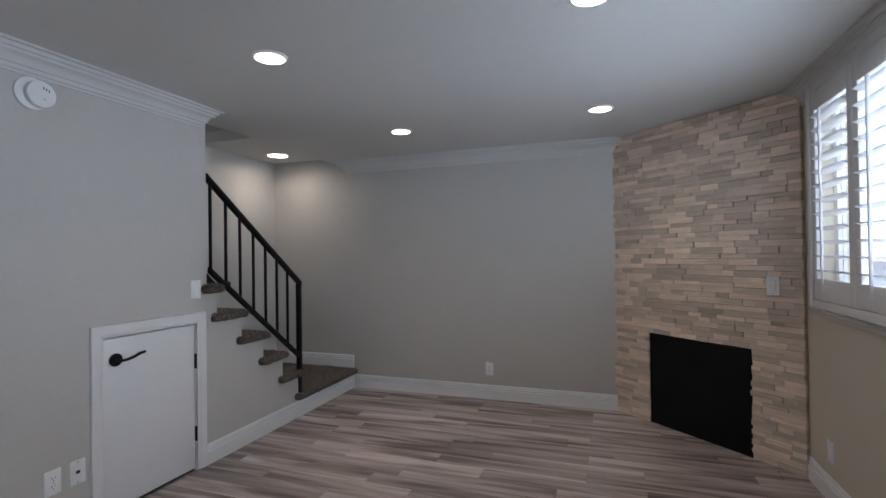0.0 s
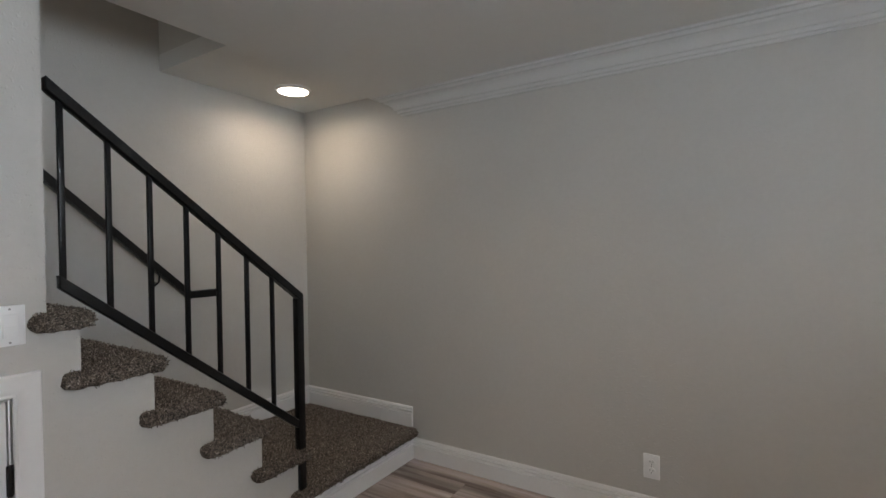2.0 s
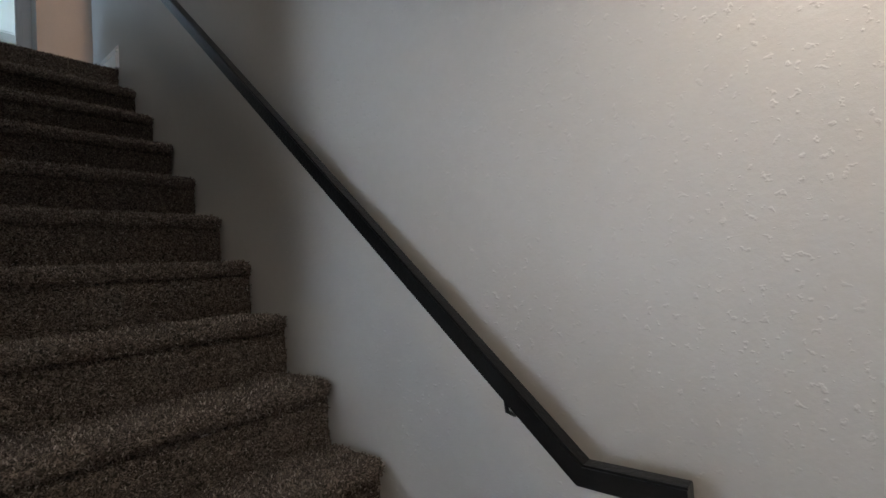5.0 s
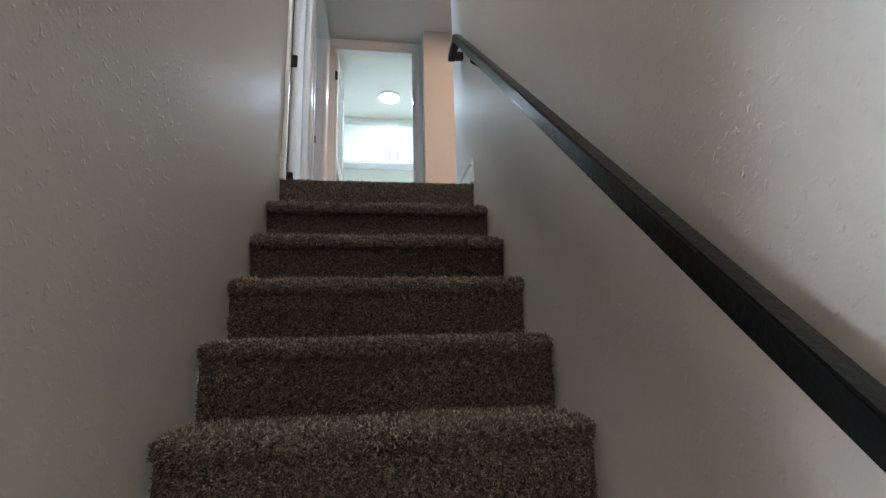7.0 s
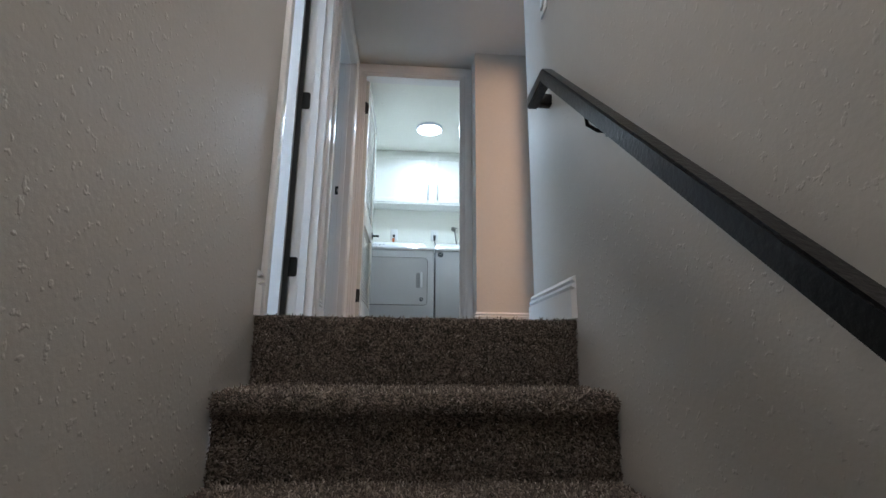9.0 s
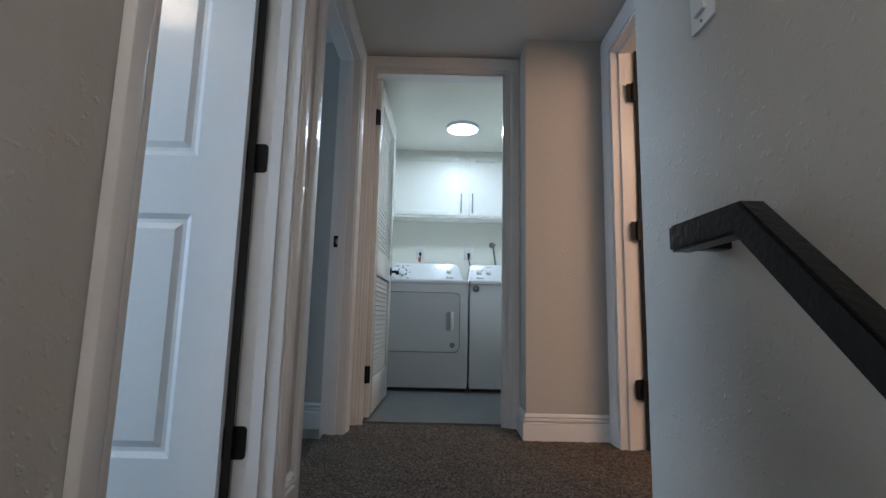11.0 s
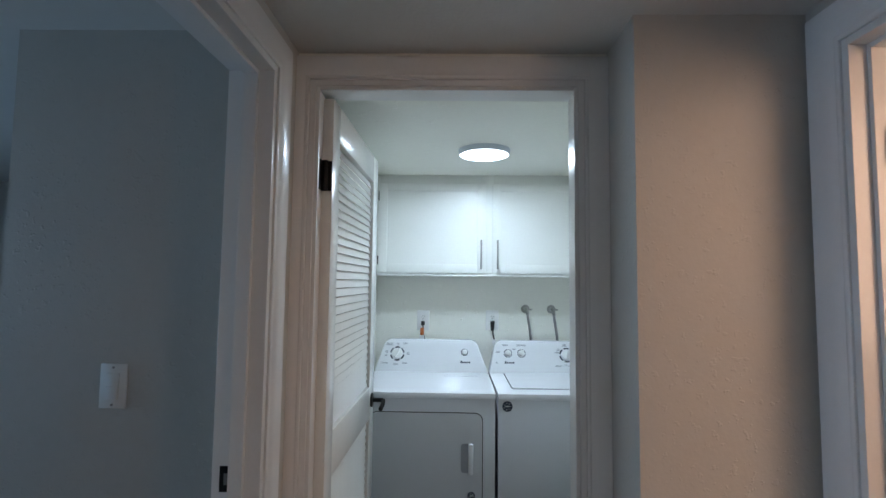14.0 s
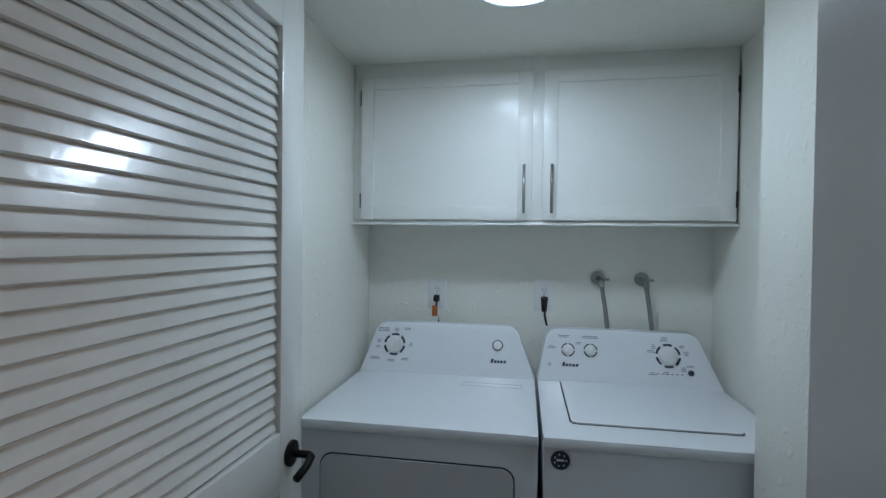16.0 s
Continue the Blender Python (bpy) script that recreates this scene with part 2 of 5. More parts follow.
def plank_material():
    m = material("greige_wood_plank", (0.365, 0.312, 0.292), 0.24, vary=0.1, bump=0.15, bump_scale=90, per_object=0.20, coat=0.2)
    nt = m.node_tree
    b = nt.nodes["Principled BSDF"]
    co = nt.nodes.new("ShaderNodeTexCoord")
    info = nt.nodes.new("ShaderNodeObjectInfo")
    comb = nt.nodes.new("ShaderNodeCombineXYZ")
    k = nt.nodes.new("ShaderNodeMath")
    k.operation = "MULTIPLY"
    k.inputs[1].default_value = 40
    nt.links.new(info.outputs["Random"], k.inputs[0])
    nt.links.new(k.outputs[0], comb.inputs[2]), nt.links.new(k.outputs[0], comb.inputs[0])
    ad = nt.nodes.new("ShaderNodeVectorMath")
    ad.operation = "ADD"
    nt.links.new(co.outputs["Object"], ad.inputs[0]), nt.links.new(comb.outputs[0], ad.inputs[1])
    mp = nt.nodes.new("ShaderNodeMapping")
    mp.inputs["Scale"].default_value = (0.55, 6.5, 1)
    nt.links.new(ad.outputs[0], mp.inputs["Vector"])
    n = nt.nodes.new("ShaderNodeTexNoise")
    n.inputs["Scale"].default_value, n.inputs["Detail"].default_value, n.inputs["Distortion"].default_value = 1.6, 7, 0.6
    nt.links.new(mp.outputs[0], n.inputs["Vector"])
    ramp = nt.nodes.new("ShaderNodeValToRGB")
    e = ramp.color_ramp.elements
    e[0].position, e[0].color = 0.36, (0.44, 0.40, 0.38, 1)
    e[1].position, e[1].color = 0.64, (1.48, 1.46, 1.45, 1)
    nt.links.new(n.outputs["Fac"], ramp.inputs[0])
    mix = nt.nodes.new("ShaderNodeMix")
    mix.data_type, mix.blend_type = "RGBA", "MULTIPLY"
    mix.inputs["Factor"].default_value = 1.0
    src = b.inputs["Base Color"].links[0].from_socket
    nt.links.new(src, mix.inputs["A"]), nt.links.new(ramp.outputs[0], mix.inputs["B"])
    nt.links.new(mix.outputs["Result"], b.inputs["Base Color"])
    return m


PLANK = plank_material()


# ---- mesh helpers ----
def thing(name, label, category, at=(0, 0, 0), rz=0.0, group="", kind=""):
    ob = new(name)
    ob.empty_display_size = 0.1
    ob.matrix_world = pose(*at, 0, 0, rz)
    return tagged(ob, label, category, group, kind)


def part(name, bm, mat, parent=None, label="", smooth=True, at=None, kind=""):
    me = bpy.data.meshes.new(name)
    if smooth:
        for f in bm.faces:
            f.smooth = True
        for e in bm.edges:
            if len(e.link_faces) == 2 and e.calc_face_angle(0) > 0.6:
                e.smooth = False
    bm.to_mesh(me)
    bm.free()
    me.materials.append(mat)
    ob = new(name, me)
    ob.parent = parent
    if at:
        ob.location = at
    return tagged(ob, label, kind=kind)


def box(bm, x0, y0, z0, x1, y1, z1, bevel=0.0, seg=2):
    r = bmesh.ops.create_cube(bm, size=1)
    vs = r["verts"]
    for v in vs:
        v.co = Vector(((x0 + x1) / 2 + v.co.x * (x1 - x0), (y0 + y1) / 2 + v.co.y * (y1 - y0), (z0 + z1) / 2 + v.co.z * (z1 - z0)))
    if bevel:
        es = list({e for v in vs for e in v.link_edges})
        bmesh.ops.bevel(bm, geom=es, offset=bevel, segments=seg, affect="EDGES", profile=0.5)
    return bm


def boxes(*rows, bevel=0.0):
    bm = bmesh.new()
    for r in rows:
        box(bm, *r, bevel=bevel)
    return bm


def disc(bm, m, r, depth, seg=32, r2=None, bevel=0.0):
    v = bmesh.ops.create_cone(bm, cap_ends=True, segments=seg, radius1=r, radius2=r if r2 is None else r2, depth=depth, matrix=m)["verts"]
    if bevel:
        es = [e for e in {e for w in v for e in w.link_edges} if any(len(f.verts) > 4 for f in e.link_faces)]
        bmesh.ops.bevel(bm, geom=es, offset=bevel, segments=2, affect="EDGES", profile=0.5)
    return bm


def sweep(bm, profile, path, ups):
    """Profile points (out, up) carried along a path; ups gives for each path point the out and the up vector."""
    rings = []
    for p, (o, u) in zip(path, ups):
        rings.append([bm.verts.new(Vector(p) + Vector(o) * a + Vector(u) * b) for a, b in profile])
    n = len(profile)
    for r, s in zip(rings, rings[1:]):
        for i in range(n):
            j = (i + 1) % n
            bm.faces.new((r[i], r[j], s[j], s[i]))
    bm.faces.new(rings[0][::-1]), bm.faces.new(rings[-1])
    bmesh.ops.recalc_face_normals(bm, faces=bm.faces)
    return bm


def tube(bm, points, r, seg=10):
    pts = [Vector(p) for p in points]
    rings = []
    for i, p in enumerate(pts):
        d = (pts[min(i + 1, len(pts) - 1)] - pts[max(i - 1, 0)]).normalized()
        q = d.to_track_quat("Z", "Y")
        rings.append([bm.verts.new(p + q @ Vector((r * math.cos(a), r * math.sin(a), 0))) for a in np.linspace(0, 2 * math.pi, seg, endpoint=False)])
    for a, b in zip(rings, rings[1:]):
        for i in range(seg):
            bm.faces.new((a[i], a[(i + 1) % seg], b[(i + 1) % seg], b[i]))
    bm.faces.new(rings[0][::-1]), bm.faces.new(rings[-1])
    return bm


def setting(name, bm, mat, smooth=False):
    return part(name, bm, mat, None, smooth=smooth, kind="structure")


BASEP = [(0, 0), (0.018, 0), (0.018, 0.082), (0.005, 0.086), (0.005, 0.089), (0.016, 0.094), (0.015, 0.102), (0.003, 0.105), (0.003, 0.108), (0.013, 0.113), (0.010, 0.121), (0.003, 0.127), (0, 0.127)]
CROWNP = [(0, -0.118), (0.010, -0.118), (0.012, -0.106), (0.020, -0.104), (0.022, -0.086), (0.030, -0.084), (0.034, -0.066), (0.046, -0.050), (0.058, -0.042), (0.060, -0.030), (0.070, -0.028), (0.074, -0.012), (0.090, -0.010), (0.092, 0), (0, 0)]
CASEP = [(0, 0), (0, 0.009), (0.003, 0.011), (0.007, 0.011), (0.010, 0.0095), (0.016, 0.012), (0.022, 0.0155), (0.030, 0.017), (0.058, 0.018), (0.063, 0.017), (0.066, 0.013), (0.066, 0)]


def run(bm, profile, a, b, out, za=0, mitre=(0, 0)):
    """A straight moulding from a to b on the plan, standing out along out; za: its height."""
    d = (Vector((*b, 0)) - Vector((*a, 0))).normalized()
    o = Vector((*out, 0))
    pa, pb = Vector((*a, za)), Vector((*b, za))
    return sweep(bm, profile, [pa, pb], [(o + d * mitre[0], (0, 0, 1)), (o - d * mitre[1], (0, 0, 1))])


def casing(bm, a, b, z0, z1, out, width=0.066):
    """A door's casing round an opening from a to b on the plan, from z0 up to z1."""
    a, b, o = Vector((*a, 0)), Vector((*b, 0)), Vector((*out, 0))
    d = (b - a).normalized()
    k = width / 0.066
    prof = [(p[0] * k, p[1]) for p in CASEP]
    up = Vector((0, 0, 1))
    path = [a + up * z0, a + up * z1, b + up * z1, b + up * z0]
    outs = [-d, -d + up, d + up, d]
    return sweep(bm, prof, path, [(q, o) for q in outs])


def grid_slab(x0, x1, y0, y1, z0, z1, r, step, rough=0.0, seed=0):
    """A slab with rounded edges and a fine uneven surface."""
    bm = bmesh.new()
    lo, hi = np.array((x0, y0, z0)), np.array((x1, y1, z1))
    n = np.maximum(2, np.ceil((hi - lo) / step).astype(int))
    index = {}

    def at(i, j, k):
        if (i, j, k) not in index:
            p = lo + (hi - lo) * np.array((i, j, k)) / n
            c = np.clip(p, lo + r, hi - r)
            d = p - c
            length = np.linalg.norm(d)
            p = c + d * (r / length) if length > 1e-6 else p
            if rough and length > 1e-6:
                q = Vector(p) * 1.0 + Vector((seed * 3.1, 0, 0))
                s = noise.noise(q * 48) * 0.8 + noise.noise(q * 110) * 0.9 + noise.noise(q * 9) * 0.7
                p = p + d / length * rough * s
            index[(i, j, k)] = bm.verts.new(p)
        return index[(i, j, k)]

    for ax in range(3):
        u, v = [q for q in range(3) if q != ax]
        for side in (0, n[ax]):
            for i in range(n[u]):
                for j in range(n[v]):
                    quad = []
                    for di, dj in ((0, 0), (1, 0), (1, 1), (0, 1)):
                        c = [0, 0, 0]
                        c[ax], c[u], c[v] = int(side), i + di, j + dj
                        quad.append(at(*c))
                    bm.faces.new(quad)
    bmesh.ops.recalc_face_normals(bm, faces=bm.faces)
    return bm


# ---- the large structure ----
R, RUN, Y6 = 0.19, 0.2187, 2.585
H = 14 * R
W, YB, XL, XR = 0.918, 0.86, -0.018, -0.002
YTOP = 4.385
ZU, XWIN = 4.82, -3.53


def nose_y(n):
    return Y6 + (n - 6) * RUN


# living room
setting("subfloor", boxes((-3.7, 0.7, -0.12, 1.1, 7.0, -0.012)), GROUT)
# wall_south runs on unseen above the ceiling, to keep the sun out.
setting("wall_south", boxes((-3.8, YB - 0.12, 0, 1.05, YB, 5.4)), WALL)
# Unseen boxes above the ceilings, added at the sides to block sunlight.
setting("sun_block_sides", boxes((-3.8, YB, 2.45, -3.7, 2.8, 5.4), (W + 0.12, YB, 2.4, W + 0.2, 4.0, 5.4)), WALL)
# Unseen slab over everything, added to block the sun.
setting("sun_block_top", boxes((-3.9, 0.6, 5.4, 3.8, 8.7, 5.5)), WALL)
setting("wall_stair_east", boxes((W, YB, 0, W + 0.12, 4.84, ZU)), WALL)
side = [(XL, 2.70, 0, XR, 2.79, ZC + 0.1), (XL, 2.79, 0.905, XR, 3.36, ZC + 0.1), (XL, 3.36, 0, XR, 7.0, ZC + 0.1)]
side += [(XL, nose_y(6) + 0.03, 0, XR, 2.70, R * 6 - 0.045)]
side += [(XL, 0.86, 0, XR + 0.05, nose_y(2) + 0.03, R - 0.04)]
setting("wall_stair_side", boxes(*side), WALL)
setting("wall_stair_left_upper", boxes((XR - 0.11, 2.70, ZC + 0.1, XR, YTOP + 0.075, ZU)), WALL)
setting("under_stair_closet", boxes((XR, 2.79, 0, XR + 0.04, 3.36, 0.905)), DARK)
bm = boxes((-3.7, YB, ZC, -0.012, 7.0, ZC + 0.14))
box(bm, -0.012, YB, ZC, 0.205, 2.56, ZC + 0.14)
setting("ceiling", bm, CEIL)
setting("ceiling_stair", boxes((0.205, YB, ZC + 0.047, W, 1.875, ZC + 0.14)), CEIL)
# The box from 2.56 to 2.60 is an unseen cap against sun leaks.
setting("wall_well", boxes((0.10, 1.875, ZC + 0.14, 0.205, 2.56, ZU), (-0.1, 2.56, ZC + 0.14, 0.205, 2.60, ZU), (-0.1, 2.60, ZC + 0.14, XR, 2.70, ZU), (0.205, 1.765, ZC + 0.14, W, 1.875, ZU)), WALL)
# window wall
WY0, WY1, WZ0, WZ1 = 2.00, 3.95, 1.08, 2.12
setting("wall_west", boxes((XWIN - 0.14, YB, 0, XWIN, WY0, ZC), (XWIN - 0.14, WY1, 0, XWIN, 7.0, ZC), (XWIN - 0.14, WY0, 0, XWIN, WY1, WZ0), (XWIN - 0.14, WY0, WZ1, XWIN, WY1, ZC)), WALL_BEIGE)
setting("wall_north", boxes((-3.7, 7.0, 0, XR, 7.12, ZC)), WALL)
setting("ground", boxes((-60, -60, -0.6, 60, 60, -0.15)), OUTSIDE)
setting("backdrop", boxes((-9.1, -6, -0.15, -9.0, 9, 6)), BACKDROP)
# upper floor
setting("upper_floor", boxes((-3.6, YTOP + 0.02, H - 0.2, 3.6, 6.45, H - 0.02), (-3.6, 2.9, H - 0.2, -0.1, YTOP + 0.02, H - 0.02), (W + 0.12, 3.6, H - 0.2, 3.6, YTOP + 0.02, H - 0.02), (-3.6, 6.45, H - 0.2, 3.6, 8.5, H - 0.02)), GROUT)
D1, D2, D3, D4 = (4.46, 5.208), (5.44, 6.22), (5.315, 6.08), (0.036, 0.828)
HD, HD4 = 4.70, 4.74
SLOPE = 0.0415


def floor_z(y):
    return H + SLOPE * (y - YTOP)


xw0, xw1 = -0.11, 0.0
setting("wall_hall_west", boxes((xw0, D1[1], H, xw1, D2[0], ZU), (xw0, D2[1], H, xw1, 6.39, ZU), (xw0, YTOP + 0.075, HD, xw1, D1[1], ZU), (xw0, D2[0], HD, xw1, D2[1], ZU), (xw0, 4.46, H, xw1, 4.461, HD)), WALL)
setting("wall_hall_east", boxes((1.31, 4.84, H, 1.42, D3[0], ZU), (1.31, D3[1], H, 1.42, 6.185, ZU), (1.31, D3[0], HD, 1.42, D3[1], ZU), (W + 0.12, 4.72, H, 1.31, 4.84, ZU)), WALL)
setting("wall_column", boxes((0.893, 6.185, H, 1.42, 6.39, ZU)), WALL)
setting("wall_laundry_front", boxes((-0.2, 6.39, H, D4[0], 6.50, ZU), (D4[1], 6.39, H, 1.6, 6.50, ZU), (D4[0], 6.39, HD4, D4[1], 6.50, ZU)), WALL_PALE)
setting("ceiling_hall", boxes((-0.11, 1.7, ZU, 1.42, 6.50, ZU + 0.1)), CEIL)
setting("ceiling_laundry", boxes((-0.2, 6.50, ZU, 1.6, 8.4, ZU + 0.1)), WALL_PALE)
setting("wall_laundry_west", boxes((-0.16, 6.50, H, -0.04, 8.32, ZU)), WALL_PALE)
setting("wall_laundry_east", boxes((1.37, 7.47, H, 1.6, 8.20, ZU)), WALL_PALE)
setting("wall_laundry_pier", boxes((1.21, 6.50, H, 1.6, 7.47, ZU)), WALL_PALE)
setting("wall_laundry_back", boxes((-0.04, 8.20, H, 1.6, 8.32, ZU)), WALL_PALE)
# rooms beside the hall
setting("wall_bedroom", boxes((-3.6, 5.196, H, -0.116, 5.34, 5.1), (-3.6, 2.8, H, -3.5, 8.5, 5.1), (-3.6, 2.8, H, -0.11, 2.9, 5.1), (-0.75, 6.30, H, -0.11, 6.40, 5.1), (-3.6, 8.4, H, -0.11, 8.5, 5.1), (-0.16, 6.4, H, -0.11, 8.4, 5.1)), WALL)
setting("ceiling_bedroom", boxes((-3.6, 2.8, 4.84, -0.11, 8.5, 4.94)), CEIL)
setting("wall_bath", boxes((1.424, 6.10, H, 3.6, 6.2, 5.4), (3.5, 3.6, H, 3.6, 6.1, 5.4), (1.42, 3.6, H, 3.5, 3.7, 5.4), (1.31, 3.7, H, 1.42, 4.84, 5.4)), WALL_BEIGE)
setting("ceiling_bath", boxes((1.42, 3.6, 5.2, 3.6, 6.7, 5.3), (1.31, 3.6, ZU, 1.42, 6.7, 5.3)), CEIL)

# mouldings
bm = bmesh.new()
run(bm, BASEP, (XL, YB), (-2.50, YB), (0, 1))
run(bm, BASEP, (XL, YB), (XL, 2.725), (-1, 0), mitre=(1, 0))
run(bm, BASEP, (XL, 3.425), (XL, 7.0), (-1, 0))
run(bm, BASEP, (XWIN, 1.80), (XWIN, 7.0), (1, 0))
setting("baseboard", bm, TRIM, True)
bm = bmesh.new()
run(bm, BASEP, (W, YB), (XL - 0.005, YB), (0, 1), za=R, mitre=(1, 0))
run(bm, BASEP, (W, YB), (W, nose_y(2) + 0.03), (-1, 0), za=R, mitre=(1, 0))
setting("landing_baseboard", bm, TRIM, True)
bm = bmesh.new()
run(bm, BASEP, (W, YTOP - 0.01), (W, 4.84), (-1, 0), za=H + 0.005, mitre=(0, -1))
run(bm, BASEP, (W, 4.84), (1.31, 4.84), (0, 1), za=H, mitre=(-1, 1))
run(bm, BASEP, (0.893, 6.185), (1.31, 6.185), (0, -1), za=floor_z(6.1), mitre=(-1, 0))
run(bm, BASEP, (0.893, 6.185), (0.893, 6.37), (-1, 0), za=floor_z(6.1), mitre=(-1, 0))
run(bm, BASEP, (XR, YTOP - 0.01), (XR, YTOP + 0.02), (1, 0), za=H)
run(bm, BASEP, (-0.75, 6.30), (-0.11, 6.30), (0, -1), za=floor_z(6.3))
run(bm, BASEP, (0.0, 5.268), (0.0, 5.365), (1, 0), za=floor_z(5.3))
setting("upper_baseboard", bm, TRIM, True)
bm = bmesh.new()
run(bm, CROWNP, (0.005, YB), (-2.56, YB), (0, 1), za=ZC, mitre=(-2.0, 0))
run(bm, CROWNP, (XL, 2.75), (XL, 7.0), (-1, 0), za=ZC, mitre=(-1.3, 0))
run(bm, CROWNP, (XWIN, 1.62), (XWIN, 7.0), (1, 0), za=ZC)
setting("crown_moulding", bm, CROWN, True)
bm = bmesh.new()
casing(bm, (XL, 3.365), (XL, 2.785), 0, 0.910, (-1, 0))
setting("trim_closet_door", bm, TRIM, True)
bm = bmesh.new()
casing(bm, (0.0, D1[1]), (0.0, D1[0]), H, HD, (1, 0), 0.060)
casing(bm, (0.0, D2[0]), (0.0, D2[1]), H, HD, (1, 0), 0.075)
casing(bm, (1.31, D3[0]), (1.31, D3[1]), H, HD, (-1, 0), 0.09)
casing(bm, (D4[0], 6.39), (D4[1], 6.39), H, HD4, (0, -1), 0.066)
setting("trim_hall_doors", bm, TRIM, True)


def jamb(name, ax, c0, c1, a, b, top, stop):
    """The lining of a doorway in a wall between c0 and c1, with an opening from a to b."""
    rows = []
    t = 0.018
    for p, q in ((a, a + t), (b - t, b)):
        rows.append((c0, p, H, c1, q, top) if ax == "x" else (p, c0, H, q, c1, top))
    rows.append((c0, a + t, top - t, c1, b - t, top) if ax == "x" else (a + t, c0, top - t, b - t, c1, top))
    s0, s1 = stop
    for p, q in ((a + t, a + t + 0.011), (b - t - 0.011, b - t)):
        rows.append((s0, p, H, s1, q, top - t) if ax == "x" else (p, s0, H, q, s1, top - t))
    rows.append((s0, a + t + 0.011, top - t - 0.011, s1, b - t - 0.011, top - t) if ax == "x" else (a + t + 0.011, s0, top - t - 0.011, b - t - 0.011, s1, top - t))
    setting(name, boxes(*rows, bevel=0.0015), TRIM)


jamb("door_jamb_1", "x", -0.113, 0.004, D1[0], D1[1], HD, (-0.07, -0.035))
jamb("door_jamb_2", "x", -0.113, 0.004, D2[0], D2[1], HD, (-0.07, -0.035))
jamb("door_jamb_3", "x", 1.306, 1.423, D3[0], D3[1], HD, (1.345, 1.38))
jamb("door_jamb_4", "y", 6.386, 6.503, D4[0], D4[1], HD4, (6.390, 6.404))

# ---- carpeted stairs ----
stairs = thing("staircase", "straight flight of stairs covered with taupe shag carpet", "staircase", (0, 0, 0), kind="structure")
for n in range(2, 14):
    y = nose_y(n)
    x0 = (XL - 0.05) if n <= 6 else XR + 0.001
    y1 = y + RUN + (0.085 if n <= 5 else 0.05)
    if n == 6:
        part("step_edge", grid_slab(XL - 0.05, XR + 0.03, y, 2.745, R * n - 0.052, R * n - 0.001, 0.024, 0.008, 0.005, 31), CARPET, stairs)
        x0 = XR + 0.001
    x0b = XR + 0.003
    step = 0.0085
    part("step_tread", grid_slab(x0, W - 0.001, y, y1, R * n - 0.052, R * n, 0.024, step, 0.005, n), CARPET, stairs)
    part("step_riser", grid_slab(XL + 0.012 if n <= 6 else x0b, W - 0.002, y + 0.028, y + 0.05, R * (n - 1) - 0.01, R * n - 0.03, 0.005, 0.014, 0.003, n), CARPET, stairs)
part("landing_carpet", grid_slab(XL - 0.05, W - 0.001, YB + 0.001, nose_y(2) + 0.10, R - 0.052, R, 0.024, 0.014, 0.005, 1), CARPET, stairs)
part("step_riser", grid_slab(XR + 0.002, W - 0.002, YTOP, YTOP + 0.03, H - R - 0.01, H - 0.002, 0.012, 0.012, 0.003, 20), CARPET, stairs)
bm = grid_slab(-0.10, 1.50, YTOP + 0.001, 6.43, H - 0.03, H, 0.012, 0.016, 0.003, 21)
for v in bm.verts:
    v.co.z += SLOPE * (v.co.y - YTOP)
part("upper_carpet", bm, CARPET, stairs)
setting("bedroom_carpet", boxes((-3.5, 2.9, H + 0.01, -0.102, 8.4, H + 0.03)), CARPET)
setting("laundry_floor", boxes((-0.04, 6.45, 2.70, 1.6, 8.2, 2.748)), VINYL)
setting("bath_floor", boxes((1.502, 3.7, H - 0.02, 3.5, 6.6, H)), VINYL)

for n in range(2, 6):
    part("stringer_panel", boxes((XL, nose_y(n) + 0.03, 0, XR + 0.05, nose_y(n + 1) + 0.03, R * n - 0.045)), WALL, stairs, "grey painted stair side", smooth=False)


def pile_material():
    m = bpy.data.materials.new("taupe_carpet_pile")
    m.use_nodes = True
    nt = m.node_tree
    b = nt.nodes["Principled BSDF"]
    b.inputs["Roughness"].default_value, b.inputs["Specular IOR Level"].default_value = 0.9, 0.12
    geo = nt.nodes.new("ShaderNodeNewGeometry")
    ramp = nt.nodes.new("ShaderNodeValToRGB")
    e = ramp.color_ramp.elements
    e[0].position, e[0].color = 0.0, (0.060, 0.050, 0.042, 1)
    e[1].position, e[1].color = 1.0, (0.52, 0.46, 0.41, 1)
    for p, c in ((0.35, (0.13, 0.108, 0.090, 1)), (0.75, (0.24, 0.200, 0.170, 1)), (0.90, (0.36, 0.31, 0.27, 1))):
        ramp.color_ramp.elements.new(p).color = c
    nt.links.new(geo.outputs["Random Per Island"], ramp.inputs[0]), nt.links.new(ramp.outputs[0], b.inputs["Base Color"])
    return m


PILE = pile_material()


